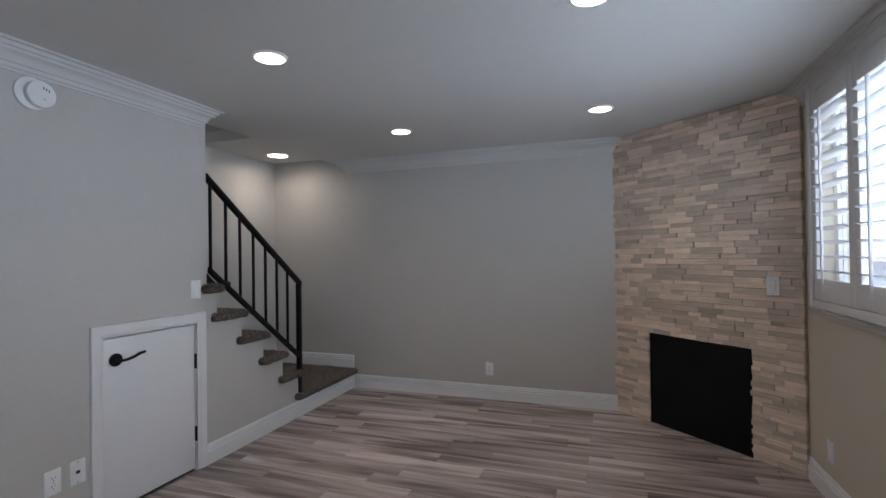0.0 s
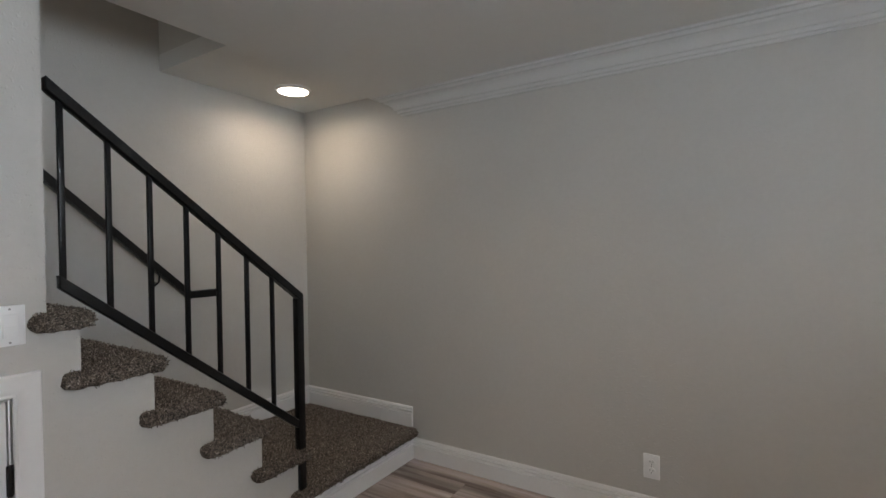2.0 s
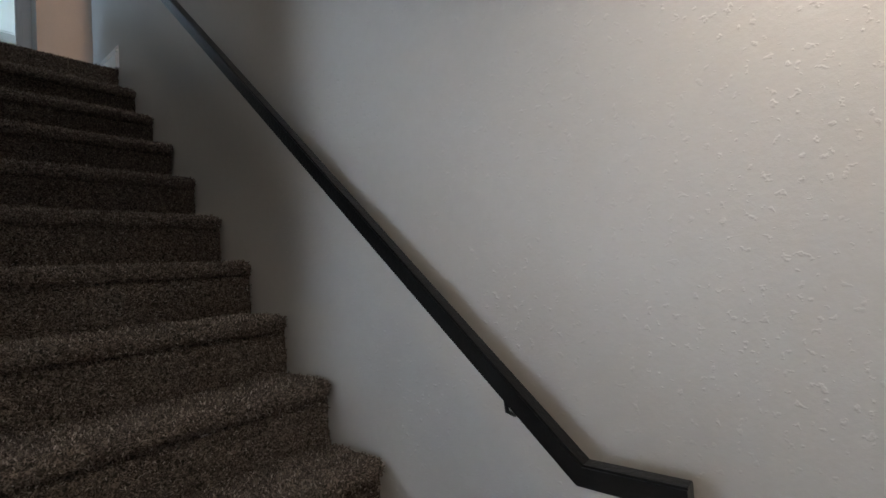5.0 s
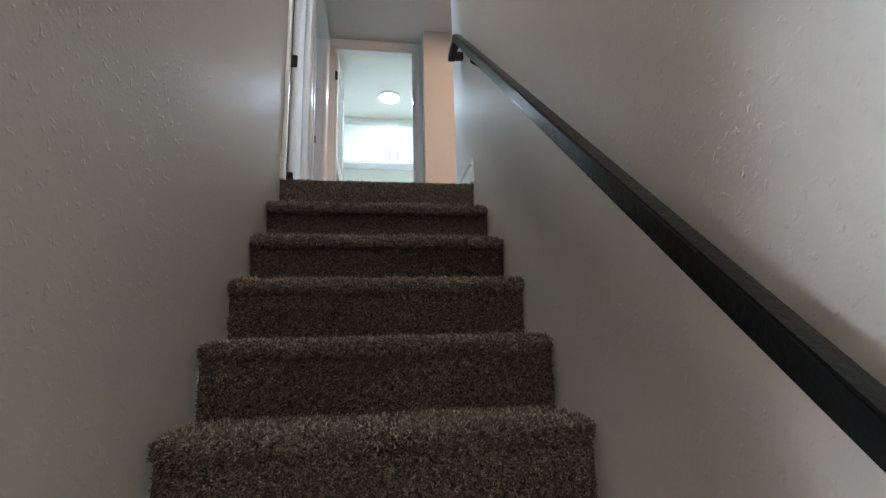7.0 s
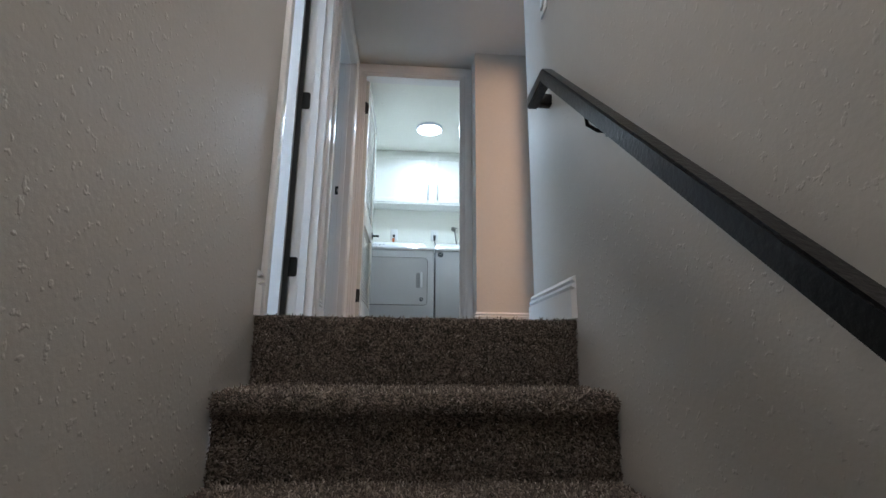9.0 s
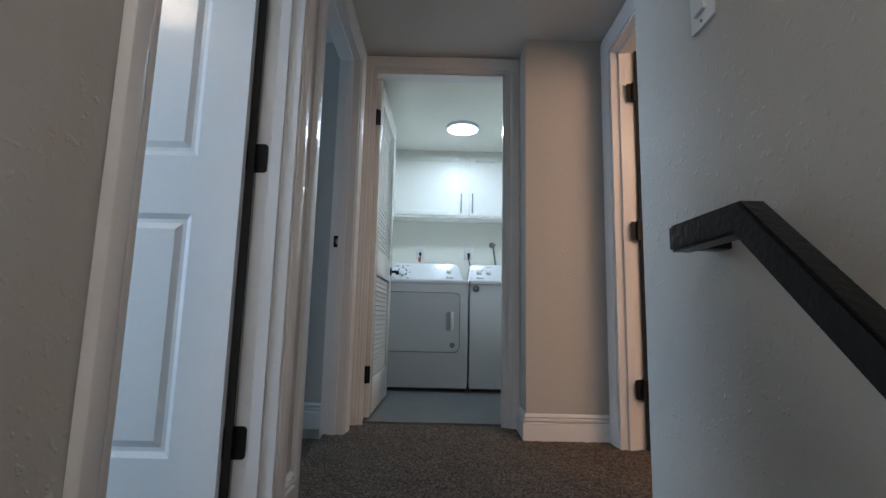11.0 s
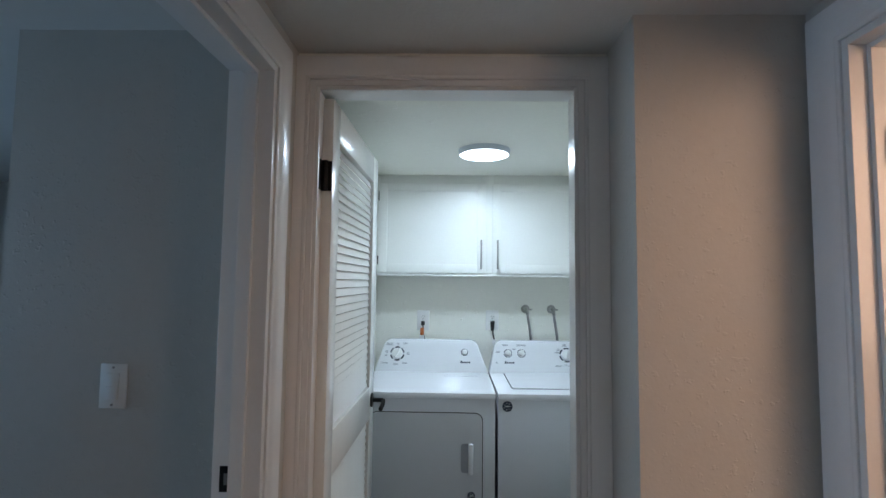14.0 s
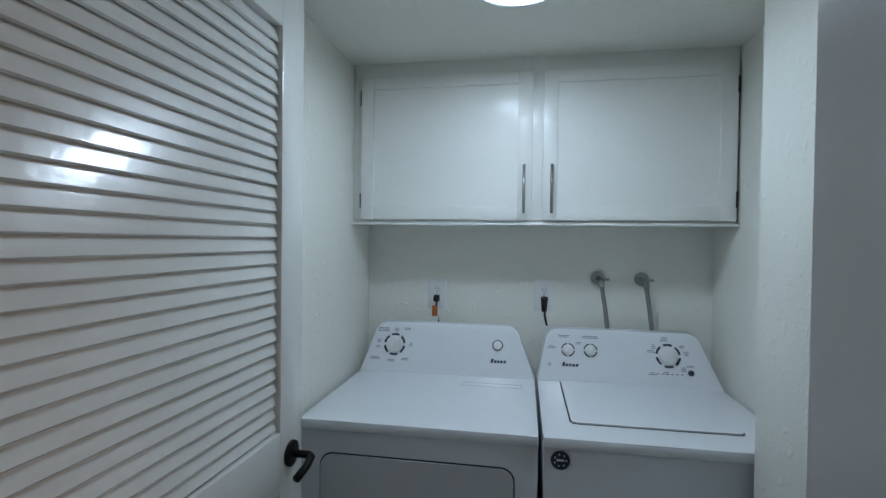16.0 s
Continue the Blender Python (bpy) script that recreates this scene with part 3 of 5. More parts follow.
def tufts(parent, sources, per_m2, length, width, seed):
    """Short bent yarn ends standing all over the carpet of the steps, as one mesh."""
    r = np.random.default_rng(seed)
    base, nrm = [], []
    for ob in sources:
        me = ob.data
        me.calc_loop_triangles()
        co = np.empty(len(me.vertices) * 3)
        me.vertices.foreach_get("co", co)
        co = co.reshape(-1, 3)
        tri = np.empty(len(me.loop_triangles) * 3, dtype=int)
        me.loop_triangles.foreach_get("vertices", tri)
        a, b, c = (co[tri.reshape(-1, 3)[:, i]] for i in range(3))
        cr = np.cross(b - a, c - a)
        area = np.linalg.norm(cr, axis=1) / 2
        n = cr / (area[:, None] * 2 + 1e-12)
        mid = (a + b + c) / 3
        keep = ((n[:, 2] > 0.0) | (n[:, 1] < -0.3) | (n[:, 0] < -0.5)) & (n[:, 2] > -0.75) & (n[:, 1] < 0.6)
        count = r.poisson(area * per_m2 * keep)
        idx = np.repeat(np.arange(len(area)), count)
        u, v = r.random(len(idx)), r.random(len(idx))
        flip = u + v > 1
        u[flip], v[flip] = 1 - u[flip], 1 - v[flip]
        base.append(a[idx] + u[:, None] * (b - a)[idx] + v[:, None] * (c - a)[idx])
        nrm.append(n[idx])
    p, n = np.concatenate(base), np.concatenate(nrm)
    k = len(p)
    lean = r.normal(size=(k, 3))
    d = n + lean * 0.55
    d /= np.linalg.norm(d, axis=1)[:, None]
    side = np.cross(d, r.normal(size=(k, 3)))
    side /= np.linalg.norm(side, axis=1)[:, None]
    other = np.cross(d, side)
    ln = (length * r.uniform(0.6, 1.25, k))[:, None]
    bend = r.normal(size=(k, 3)) * ln * 0.28
    foot = p - n * 0.002
    top = foot + d * ln + bend
    w = width * r.uniform(0.7, 1.2, k)[:, None]
    v = np.stack([foot + side * w, foot - side * w * 0.5 + other * w * 0.87, foot - side * w * 0.5 - other * w * 0.87, top + side * w * 0.8, top - side * w * 0.4 + other * w * 0.7, top - side * w * 0.4 - other * w * 0.7], axis=1).reshape(-1, 3)
    quads = np.array([(0, 1, 4, 3), (1, 2, 5, 4), (2, 0, 3, 5)])
    f = (np.arange(k)[:, None, None] * 6 + quads[None]).reshape(-1)
    tips = (np.arange(k)[:, None] * 6 + np.array([3, 4, 5])[None]).reshape(-1)
    me = bpy.data.meshes.new("carpet_pile")
    me.vertices.add(len(v))
    me.vertices.foreach_set("co", v.reshape(-1))
    me.loops.add(len(f) + len(tips))
    me.loops.foreach_set("vertex_index", np.concatenate([f, tips]))
    me.polygons.add(k * 4)
    me.polygons.foreach_set("loop_start", np.concatenate([np.arange(k * 3) * 4, k * 12 + np.arange(k) * 3]))
    me.update(calc_edges=True)
    me.materials.append(PILE)
    ob = new("carpet_pile", me)
    ob.parent = parent
    return tagged(ob, kind="stuff")


bpy.context.view_layer.update()
tufts(stairs, [o for o in stairs.children if o.name.split(".")[0] in ("step_tread", "step_riser", "step_edge", "landing_carpet")], 27000, 0.0080, 0.00175, 8)

# ---- railing ----
rail = thing("stair_railing", "black painted metal stair railing with square balusters on the carpeted steps", "railing", (0, 0, 0))
rail.matrix_world = pose(-0.018, 1.745, 0, 0, 0, -0.9) @ pose(0, -1.745, 0)
TS = 0.783


def rail_z(y):
    return 1.121 + (y - 1.745) * TS


def bar(bm, y0, z0, y1, z1, w, h):
    """A sloping bar in the plane x = 0; z is its upper edge."""
    vs = [bm.verts.new((x, y, z)) for x in (-w / 2, w / 2) for y, z in ((y0, z0), (y1, z1), (y1, z1 - h), (y0, z0 - h))]
    for q in ((0, 1, 2, 3), (7, 6, 5, 4), (0, 4, 5, 1), (1, 5, 6, 2), (2, 6, 7, 3), (3, 7, 4, 0)):
        bm.faces.new([vs[i] for i in q])
    bmesh.ops.recalc_face_normals(bm, faces=bm.faces)
    bmesh.ops.bevel(bm, geom=list(bm.edges), offset=0.003, segments=1, affect="EDGES")
    return bm


part("top_rail", bar(bmesh.new(), 1.728, rail_z(1.728), 2.690, rail_z(2.690), 0.038, 0.042), BLACK, rail)
part("bottom_rail", bar(bmesh.new(), 1.76, 0.522, 2.665, 1.255, 0.030, 0.042), BLACK, rail)
part("newel_post", boxes((-0.017, 1.728, R, 0.017, 1.765, rail_z(1.73) - 0.02), bevel=0.003), BLACK, rail)
for y in (1.890, 2.014, 2.139, 2.265, 2.394, 2.523, 2.652):
    part("baluster", boxes((-0.0075, y - 0.008, 0.50 + (y - 1.76) * 0.81, 0.0075, y + 0.008, rail_z(y) - 0.03), bevel=0.0015), BLACK, rail)

hand = thing("handrail", "black metal wall handrail on brackets beside the carpeted stairs", "handrail", (0, 0, 0))
hs = (3.452 - 1.068) / (4.375 - 1.77)
X0 = 0.856
prof = [(-0.019, -0.022), (0.019, -0.022), (0.019, 0.022), (-0.019, 0.022)]
bm = bmesh.new()
nrm = Vector((0, -hs, 1)).normalized()
sweep(bm, prof, [(X0, 1.59, 1.068), (X0, 1.77, 1.068), (X0, 4.375, 3.452), (X0, 4.55, 3.452)], [((1, 0, 0), (0, 0, 1)), ((1, 0, 0), (nrm + Vector((0, 0, 1))).normalized()), ((1, 0, 0), (nrm + Vector((0, 0, 1))).normalized()), ((1, 0, 0), (0, 0, 1))])
bmesh.ops.bevel(bm, geom=[e for e in bm.edges if e.calc_length() > 0.1], offset=0.004, segments=2, affect="EDGES")
part("rail_bar", bm, BLACK, hand)
part("rail_return", boxes((X0 + 0.020, 4.512, 3.432, W + 0.0, 4.548, 3.472), bevel=0.003), BLACK, hand)
for y in (1.93, 4.08):
    z = 1.068 + (y - 1.77) * hs
    b = part("bracket", tube(bmesh.new(), [(W - 0.004, y, z - 0.075), (W - 0.03, y, z - 0.075), (X0 + 0.005, y, z - 0.06), (X0, y, z - 0.02)], 0.005), BLACK, hand)
    part("bracket_plate", disc(bmesh.new(), pose(W - 0.003, y, z - 0.075, 0, 90, 0), 0.014, 0.006), BLACK, b)


# ---- stone chimney breast with firebox ----
SA = Vector((-2.497, 0.852, 0))
sdir = Vector((-0.735, 0.678, 0)).normalized()
SL = 1.385
ang = math.degrees(math.atan2(sdir.y, sdir.x))
hearth = thing("fireplace", "corner fireplace clad in beige split-face ledger stone with a black firebox", "fireplace", tuple(SA), ang, kind="structure")
FX0, FX1, FZ = 0.325, 1.085, 0.69
part("stone_backing", boxes((0.0, 0.03, 0, FX0, 0.12, ZC), (FX1, 0.03, 0, SL, 0.12, ZC), (FX0, 0.03, FZ, FX1, 0.12, ZC)), GROUT, hearth)
part("firebox", boxes((FX0, 0.10, 0, FX1, 0.12, FZ), (FX0, 0.005, 0.0, FX1, 0.02, FZ)), FIREBLACK, hearth)
part("firebox_frame", boxes((FX0, 0.0, 0.0, FX0 + 0.02, 0.006, FZ), (FX1 - 0.02, 0.0, 0.0, FX1, 0.006, FZ), (FX0 + 0.02, 0.0, FZ - 0.02, FX1 - 0.02, 0.006, FZ), bevel=0.001), FIREBLACK, hearth)

# ---- window shutters ----
def shutter(y0, y1, ajar):
    s = thing("window_shutter", "white plantation shutter panel with open louvres on the bright window", "shutter", (XWIN + 0.012, y0, WZ0 - 0.03), 0, group="window shutters")
    w, h, t = y1 - y0, WZ1 - WZ0 + 0.06, 0.028
    st = 0.05
    part("stile", boxes((0, 0, 0, t, st, h), bevel=0.002), TRIM, s)
    part("stile", boxes((0, w - st, 0, t, w, h), bevel=0.002), TRIM, s)
    part("top_rail", boxes((0, st, h - 0.10, t, w - st, h), bevel=0.002), TRIM, s)
    part("bottom_rail", boxes((0, st, 0, t, w - st, 0.11), bevel=0.002), TRIM, s)
    n = 12
    z0, z1 = 0.115, h - 0.105
    for i in range(n):
        z = z0 + (i + 0.5) * (z1 - z0) / n
        bm = bmesh.new()
        ring = [(0.036 * math.cos(a), 0.0055 * math.sin(a)) for a in np.linspace(0, 2 * math.pi, 12, endpoint=False)]
        c, q = math.cos(radians(ajar)), math.sin(radians(ajar))
        ring = [(a * c - b * q, a * q + b * c) for a, b in ring]
        sweep(bm, ring, [(t / 2, st + 0.003, z), (t / 2, w - st - 0.003, z)], [((1, 0, 0), (0, 0, 1))] * 2)
        part("louvre", bm, TRIM, s)
    part("tilt_rod", boxes((t + 0.024, w * 0.42, z0 - 0.06, t + 0.036, w * 0.42 + 0.012, z1 - 0.02), bevel=0.002), TRIM, s)


win = thing("window_1", "bright window in a white frame with plantation shutters", "window", (0, 0, 0), kind="structure")
yy = [WY0, WY0 + 0.47, WY0 + 0.95, WY0 + 1.43, WY1]
for a, b in zip(yy, yy[1:]):
    shutter(a + 0.002, b - 0.002, 12)
bm = boxes((XWIN + 0.001, WY0 - 0.05, WZ0 - 0.075, XWIN + 0.045, WY0, WZ1 + 0.08), (XWIN + 0.001, WY1, WZ0 - 0.075, XWIN + 0.045, WY1 + 0.05, WZ1 + 0.08), (XWIN + 0.001, WY0, WZ1 + 0.032, XWIN + 0.045, WY1, WZ1 + 0.08), (XWIN + 0.001, WY0, WZ0 - 0.075, XWIN + 0.045, WY1, WZ0 - 0.032), bevel=0.004)
part("window_frame", bm, TRIM, win)
bm = bmesh.new()
run(bm, [(0, -0.045), (0.018, -0.045), (0.022, -0.03), (0.034, -0.022), (0.038, -0.008), (0.055, 0), (0, 0)], (XWIN, WY0 - 0.07), (XWIN, WY1 + 0.07), (1, 0), za=WZ0 - 0.076)
part("window_sill", bm, TRIM, win)
part("window_sash", boxes((XWIN - 0.10, WY0, WZ0, XWIN - 0.06, WY0 + 0.04, WZ1), (XWIN - 0.10, WY1 - 0.04, WZ0, XWIN - 0.06, WY1, WZ1), (XWIN - 0.10, WY0 + 0.95, WZ0, XWIN - 0.06, WY0 + 1.0, WZ1), (XWIN - 0.10, WY0, WZ0, XWIN - 0.06, WY1, WZ0 + 0.04), (XWIN - 0.10, WY0, WZ1 - 0.04, XWIN - 0.06, WY1, WZ1)), TRIM, win)
pane = part("pane", boxes((XWIN - 0.083, WY0 + 0.04, WZ0 + 0.04, XWIN - 0.079, WY1 - 0.04, WZ1 - 0.04)), GLASS, win)
pane.visible_shadow = False


# ---- ceiling lights ----
def ring_mesh(r0, r1, h, seg=40):
    prof = [(r0, 0), (r0, -h * 0.6), (r0 + 0.004, -h), (r1 - 0.006, -h * 0.8), (r1, -h * 0.2), (r1, 0)]
    bm = bmesh.new()
    rings = [[bm.verts.new((r * math.cos(a), r * math.sin(a), z)) for r, z in prof] for a in np.linspace(0, 2 * math.pi, seg, endpoint=False)]
    for i in range(seg):
        a, b = rings[i], rings[(i + 1) % seg]
        for j in range(len(prof)):
            k = (j + 1) % len(prof)
            bm.faces.new((a[j], b[j], b[k], a[k]))
    bmesh.ops.recalc_face_normals(bm, faces=bm.faces)
    return bm


def ceiling_light(name, label, x, y, z, r, h, glow):
    t = thing(name, label, "ceiling light", (x, y, z), group="recessed ceiling lights" if name == "recessed_light" else "")
    if h > 0.05:
        part("trim_ring", ring_mesh(r - 0.011, r, 0.026), FIXTURE, t)
        part("diffuser", disc(bmesh.new(), pose(0, 0, -0.020), r - 0.0115, 0.009, 48), glow, t)
        return t
    part("trim_ring", ring_mesh(r - 0.018, r, h), PLASTIC, t)
    part("diffuser", disc(bmesh.new(), pose(0, 0, -h + 0.003), r - 0.017, 0.004), glow, t)
    return t


for x, y in CAN_SPOTS:
    ceiling_light("recessed_light", "round recessed ceiling light with a white ring, switched on", x, y, ZC, 0.083, 0.010, LAMPW)
ceiling_light("stair_ceiling_light", "round flat white ceiling light over the stair landing, switched on", 0.56, 1.26, ZC + 0.045, 0.105, 0.016, LAMPW)
ceiling_light("laundry_ceiling_light", "round flush white ceiling light in the laundry closet, switched on", 0.61, 7.42, ZU, 0.130, 0.055, LAMPC)


# ---- shaped plates ----
def prism(bm, outline, y0, y1, shear=0.0):
    """An outline of (x, z) from y0 to y1, leaning back by shear times its height."""
    z0 = min(z for _, z in outline)
    a = [bm.verts.new((x, y0 + shear * (z - z0), z)) for x, z in outline]
    b = [bm.verts.new((x, y1, z)) for x, z in outline]
    n = len(outline)
    bm.faces.new(a), bm.faces.new(b[::-1])
    for i in range(n):
        bm.faces.new((a[i], b[i], b[(i + 1) % n], a[(i + 1) % n]))
    bmesh.ops.recalc_face_normals(bm, faces=bm.faces)
    return bm


def rounded(x0, z0, x1, z1, r, seg=6):
    pts = []
    for cx, cz, a0 in ((x1 - r, z0 + r, -90), (x1 - r, z1 - r, 0), (x0 + r, z1 - r, 90), (x0 + r, z0 + r, 180)):
        pts += [(cx + r * math.cos(radians(a0 + 90 * i / seg)), cz + r * math.sin(radians(a0 + 90 * i / seg))) for i in range(seg + 1)]
    return pts


# ---- doors ----
def frustum(bm, x0, z0, x1, z1, y, depth, inset, arch=0.0, seg=10):
    """A raised field on a door's face y: an outer groove edge and an inner field, with an arched head if asked."""
    def outline(d, yy):
        a, b, c, e = x0 + d, x1 - d, z0 + d, z1 - d
        pts = [(a, c), (b, c)]
        if arch:
            for i in range(seg + 1):
                u = i / seg
                pts.append((b + (a - b) * u, e - arch + arch * math.sin(math.pi * u)))
        else:
            pts += [(b, e), (a, e)]
        return [bm.verts.new((px, yy, pz)) for px, pz in pts]
    rings = [outline(0, y), outline(inset * 0.35, y + depth), outline(inset * 0.6, y + depth), outline(inset, y + depth * 0.15)]
    n = len(rings[0])
    for p, q in zip(rings, rings[1:]):
        for i in range(n):
            bm.faces.new((p[i], p[(i + 1) % n], q[(i + 1) % n], q[i]))
    bm.faces.new(rings[-1])


def panel_face(bm, w, h, y, fields, sign):
    """The face of a moulded door at y with sunk and raised fields; sign: the way into the door."""
    xs = sorted({0.0, w, *[f[0] for f in fields], *[f[2] for f in fields]})
    zs = sorted({0.0, h, *[f[1] for f in fields], *[f[3] for f in fields]})
    for a, b in zip(xs, xs[1:]):
        for c, d in zip(zs, zs[1:]):
            hit = [f for f in fields if f[0] <= (a + b) / 2 <= f[2] and f[1] <= (c + d) / 2 <= f[3]]
            if not hit:
                bm.faces.new([bm.verts.new((px, y, pz)) for px, pz in ((a, c), (b, c), (b, d), (a, d))])
    for x0, z0, x1, z1, arch in fields:
        frustum(bm, x0, z0, x1, z1, y, sign * 0.009, 0.045, arch)
        if arch:
            seg = 10
            pts = [(x1, z1 - arch)] + [(x1 + (x0 - x1) * i / seg, z1 - arch + arch * math.sin(math.pi * i / seg)) for i in range(1, seg)] + [(x0, z1 - arch)]
            for p, q in zip(pts, pts[1:]):
                bm.faces.new([bm.verts.new((px, y, pz)) for px, pz in (p, q, (q[0], z1), (p[0], z1))])


def hinge_on(door, x, y, zs, face=(0, -1), w=0.034, h=0.09):
    for z in zs:
        bm = bmesh.new()
        box(bm, x - w, y - 0.003, z - h / 2, x + w, y + 0.001, z + h / 2, bevel=0.0)
        disc(bm, pose(x, y - 0.006, z), 0.007, h + 0.004, 12)
        part("hinge", bm, BRONZE, door, "dark bronze hinge")


def moulded_door(name, label, at, rz, w, h, mid, side=0.115):
    d = thing(name, label, "door", at, rz, kind="structure")
    bm = bmesh.new()
    fields = [(side, 0.215, w - side, mid[0], 0.0), (side, mid[1], w - side, h - 0.115, 0.055)]
    panel_face(bm, w, h, 0.0, fields, 1)
    panel_face(bm, w, h, 0.035, fields, -1)
    for q in (((0, 0, 0), (0, 0.035, 0), (0, 0.035, h), (0, 0, h)), ((w, 0, 0), (w, 0.035, 0), (w, 0.035, h), (w, 0, h)), ((0, 0, h), (w, 0, h), (w, 0.035, h), (0, 0.035, h)), ((0, 0, 0), (w, 0, 0), (w, 0.035, 0), (0, 0.035, 0))):
        bm.faces.new([bm.verts.new(c) for c in q])
    bmesh.ops.remove_doubles(bm, verts=bm.verts, dist=0.0004)
    bmesh.ops.recalc_face_normals(bm, faces=bm.faces)
    part("leaf", bm, DOORP, d, smooth=False)
    k = part("door_knob", disc(bmesh.new(), pose(w - 0.065, -0.003, 0.93, 90), 0.03, 0.008, bevel=0.002), BRONZE, d, "dark bronze door lever")
    part("lever", tube(bmesh.new(), [(w - 0.065, -0.006, 0.93), (w - 0.065, -0.05, 0.93), (w - 0.09, -0.055, 0.932), (w - 0.17, -0.055, 0.925)], 0.008), BRONZE, k)
    return d


def flap_hinges(door, pts, across=0.034):
    """Rounded black hinge leaves seen open between a door and its lining; points in the door's own space."""
    for x, y, z in pts:
        bm = bmesh.new()
        box(bm, x - across, y - 0.002, z - 0.046, x + across, y + 0.002, z + 0.046, bevel=0.0)
        es = [e for e in bm.edges if abs(e.verts[0].co.y - e.verts[1].co.y) > 0.003]
        bmesh.ops.bevel(bm, geom=es, offset=0.012, segments=3, affect="EDGES", profile=0.5)
        disc(bm, pose(x, y - 0.006, z), 0.0075, 0.094, 12)
        part("hinge", bm, BRONZE, door, "dark bronze hinge")


d1 = moulded_door("door_1", "open white two-panel moulded door with dark hinges", (-0.112, 5.062, 2.70), 180, 0.70, 1.985, (0.897, 1.073), 0.135)
d1.matrix_world = pose(-0.137, 5.182, 2.70, 0, 0, 180)
for z in (3.784 - 2.70, 4.47 - 2.70, 2.95 - 2.70):
    bm = bmesh.new()
    prism(bm, rounded(-0.058, z - 0.045, -0.002, z + 0.045, 0.011), -0.0075, -0.004)
    disc(bm, pose(-0.008, 0.002, z), 0.0075, 0.090, 14)
    box(bm, -0.0035, 0.0, z - 0.045, -0.0002, 0.015, z + 0.045, bevel=0.0014)
    part("hinge", bm, BRONZE, d1, "dark bronze hinge")
# Dark strip added in the hinge gap, standing in for its shade.
part("gap_shade", boxes((-0.0235, 0.004, 0.002, -0.0002, 0.010, 1.98)), DARK, d1, "dark strip standing in for the shade in the door gap")
d3 = moulded_door("door_3", "open white two-panel door with an arched top panel, lit by warm light", (1.436, 6.040, 2.73), 0, 0.70, 1.965, (0.824, 0.998))
flap_hinges(d3, [(-0.028, 0.0, 4.455 - 2.73), (-0.028, 0.0, 3.746 - 2.73), (-0.028, 0.0, 3.0 - 2.73)])

# The shade in this door's gap is a dark strip too.
part("gap_shade", boxes((-0.0125, 0.006, 0.002, -0.0002, 0.014, 1.955)), DARK, d3, "dark strip standing in for the shade in the door gap")

# strike plate on the far lining of the second doorway
st = thing("strike_plate", "dark bronze strike plate on a white door lining", "strike plate", (-0.075, D2[1] - 0.0185, 3.685))
bm = boxes((-0.018, -0.0015, -0.030, 0.018, 0.0, 0.030), (0.018, -0.0015, -0.012, 0.03, 0.0, 0.012))
part("plate", bm, BRONZE, st)
part("latch_hole", boxes((-0.007, -0.003, -0.013, 0.007, -0.0016, 0.013)), STEEL, st)

# ---- louvred closet door ----
lw, lh, lt = 0.790, 1.955, 0.034
ld = thing("louvred_door", "open white louvred wooden door with dark hinges and lever", "door", (0.086, 6.474, 2.762), 89.0, kind="structure")
part("stile", boxes((0, 0, 0, 0.085, lt, lh), bevel=0.002), LOUVREP, ld)
part("stile", boxes((lw - 0.10, 0, 0, lw, lt, lh), bevel=0.002), LOUVREP, ld)
part("top_rail", boxes((0.085, 0, lh - 0.115, lw - 0.10, lt, lh), bevel=0.002), LOUVREP, ld)
part("lock_rail", boxes((0.085, 0, 0.79, lw - 0.10, lt, 0.93), bevel=0.002), LOUVREP, ld)
part("bottom_rail", boxes((0.085, 0, 0, lw - 0.10, lt, 0.20), bevel=0.002), LOUVREP, ld)


def slat_mesh(x0, x1, sw=0.0345, st_=0.0055, tilt=72):
    bm = bmesh.new()
    pts = [(-sw / 2, -st_ / 2 + 0.001), (-sw / 2 + 0.002, -st_ / 2), (sw / 2 - 0.002, -st_ / 2), (sw / 2, 0), (sw / 2 - 0.002, st_ / 2), (-sw / 2 + 0.002, st_ / 2)]
    c, q = math.cos(radians(tilt)), math.sin(radians(tilt))
    ring = [(a * c - b * q, a * q + b * c) for a, b in pts]
    return sweep(bm, ring, [(x0, lt / 2, 0), (x1, lt / 2, 0)], [((0, 1, 0), (0, 0, 1))] * 2)


first = None
for z0, z1, n in ((0.205, 0.785, 20), (0.935, lh - 0.120, 31)):
    for i in range(n):
        z = z0 + (i + 0.5) * (z1 - z0) / n
        if first is None:
            first = part("slat", slat_mesh(0.0855, lw - 0.1005), LOUVREP, ld, at=(0, 0, z))
        else:
            o = new("slat", first.data)
            o.parent, o.location = ld, (0, 0, z)
for z in (4.475 - 2.762, 2.99 - 2.762):
    bm = bmesh.new()
    box(bm, -0.066, 0.0285, z - 0.046, -0.006, 0.0315, z + 0.046, bevel=0.001)
    box(bm, -0.004, 0.001, z - 0.046, -0.0005, 0.033, z + 0.046, bevel=0.001)
    disc(bm, pose(-0.010, 0.020, z), 0.009, 0.092, 14)
    part("hinge", bm, BRONZE, ld, "dark bronze hinge")
k = part("lever_plate", disc(bmesh.new(), pose(lw - 0.055, -0.004, 0.865, 90), 0.030, 0.008, bevel=0.002), BRONZE, ld, "dark bronze door lever")
part("lever", tube(bmesh.new(), [(lw - 0.055, -0.006, 0.865), (lw - 0.055, -0.05, 0.865), (lw - 0.06, -0.056, 0.864), (lw - 0.085, -0.058, 0.855), (lw - 0.13, -0.055, 0.845)], 0.009), BRONZE, k)

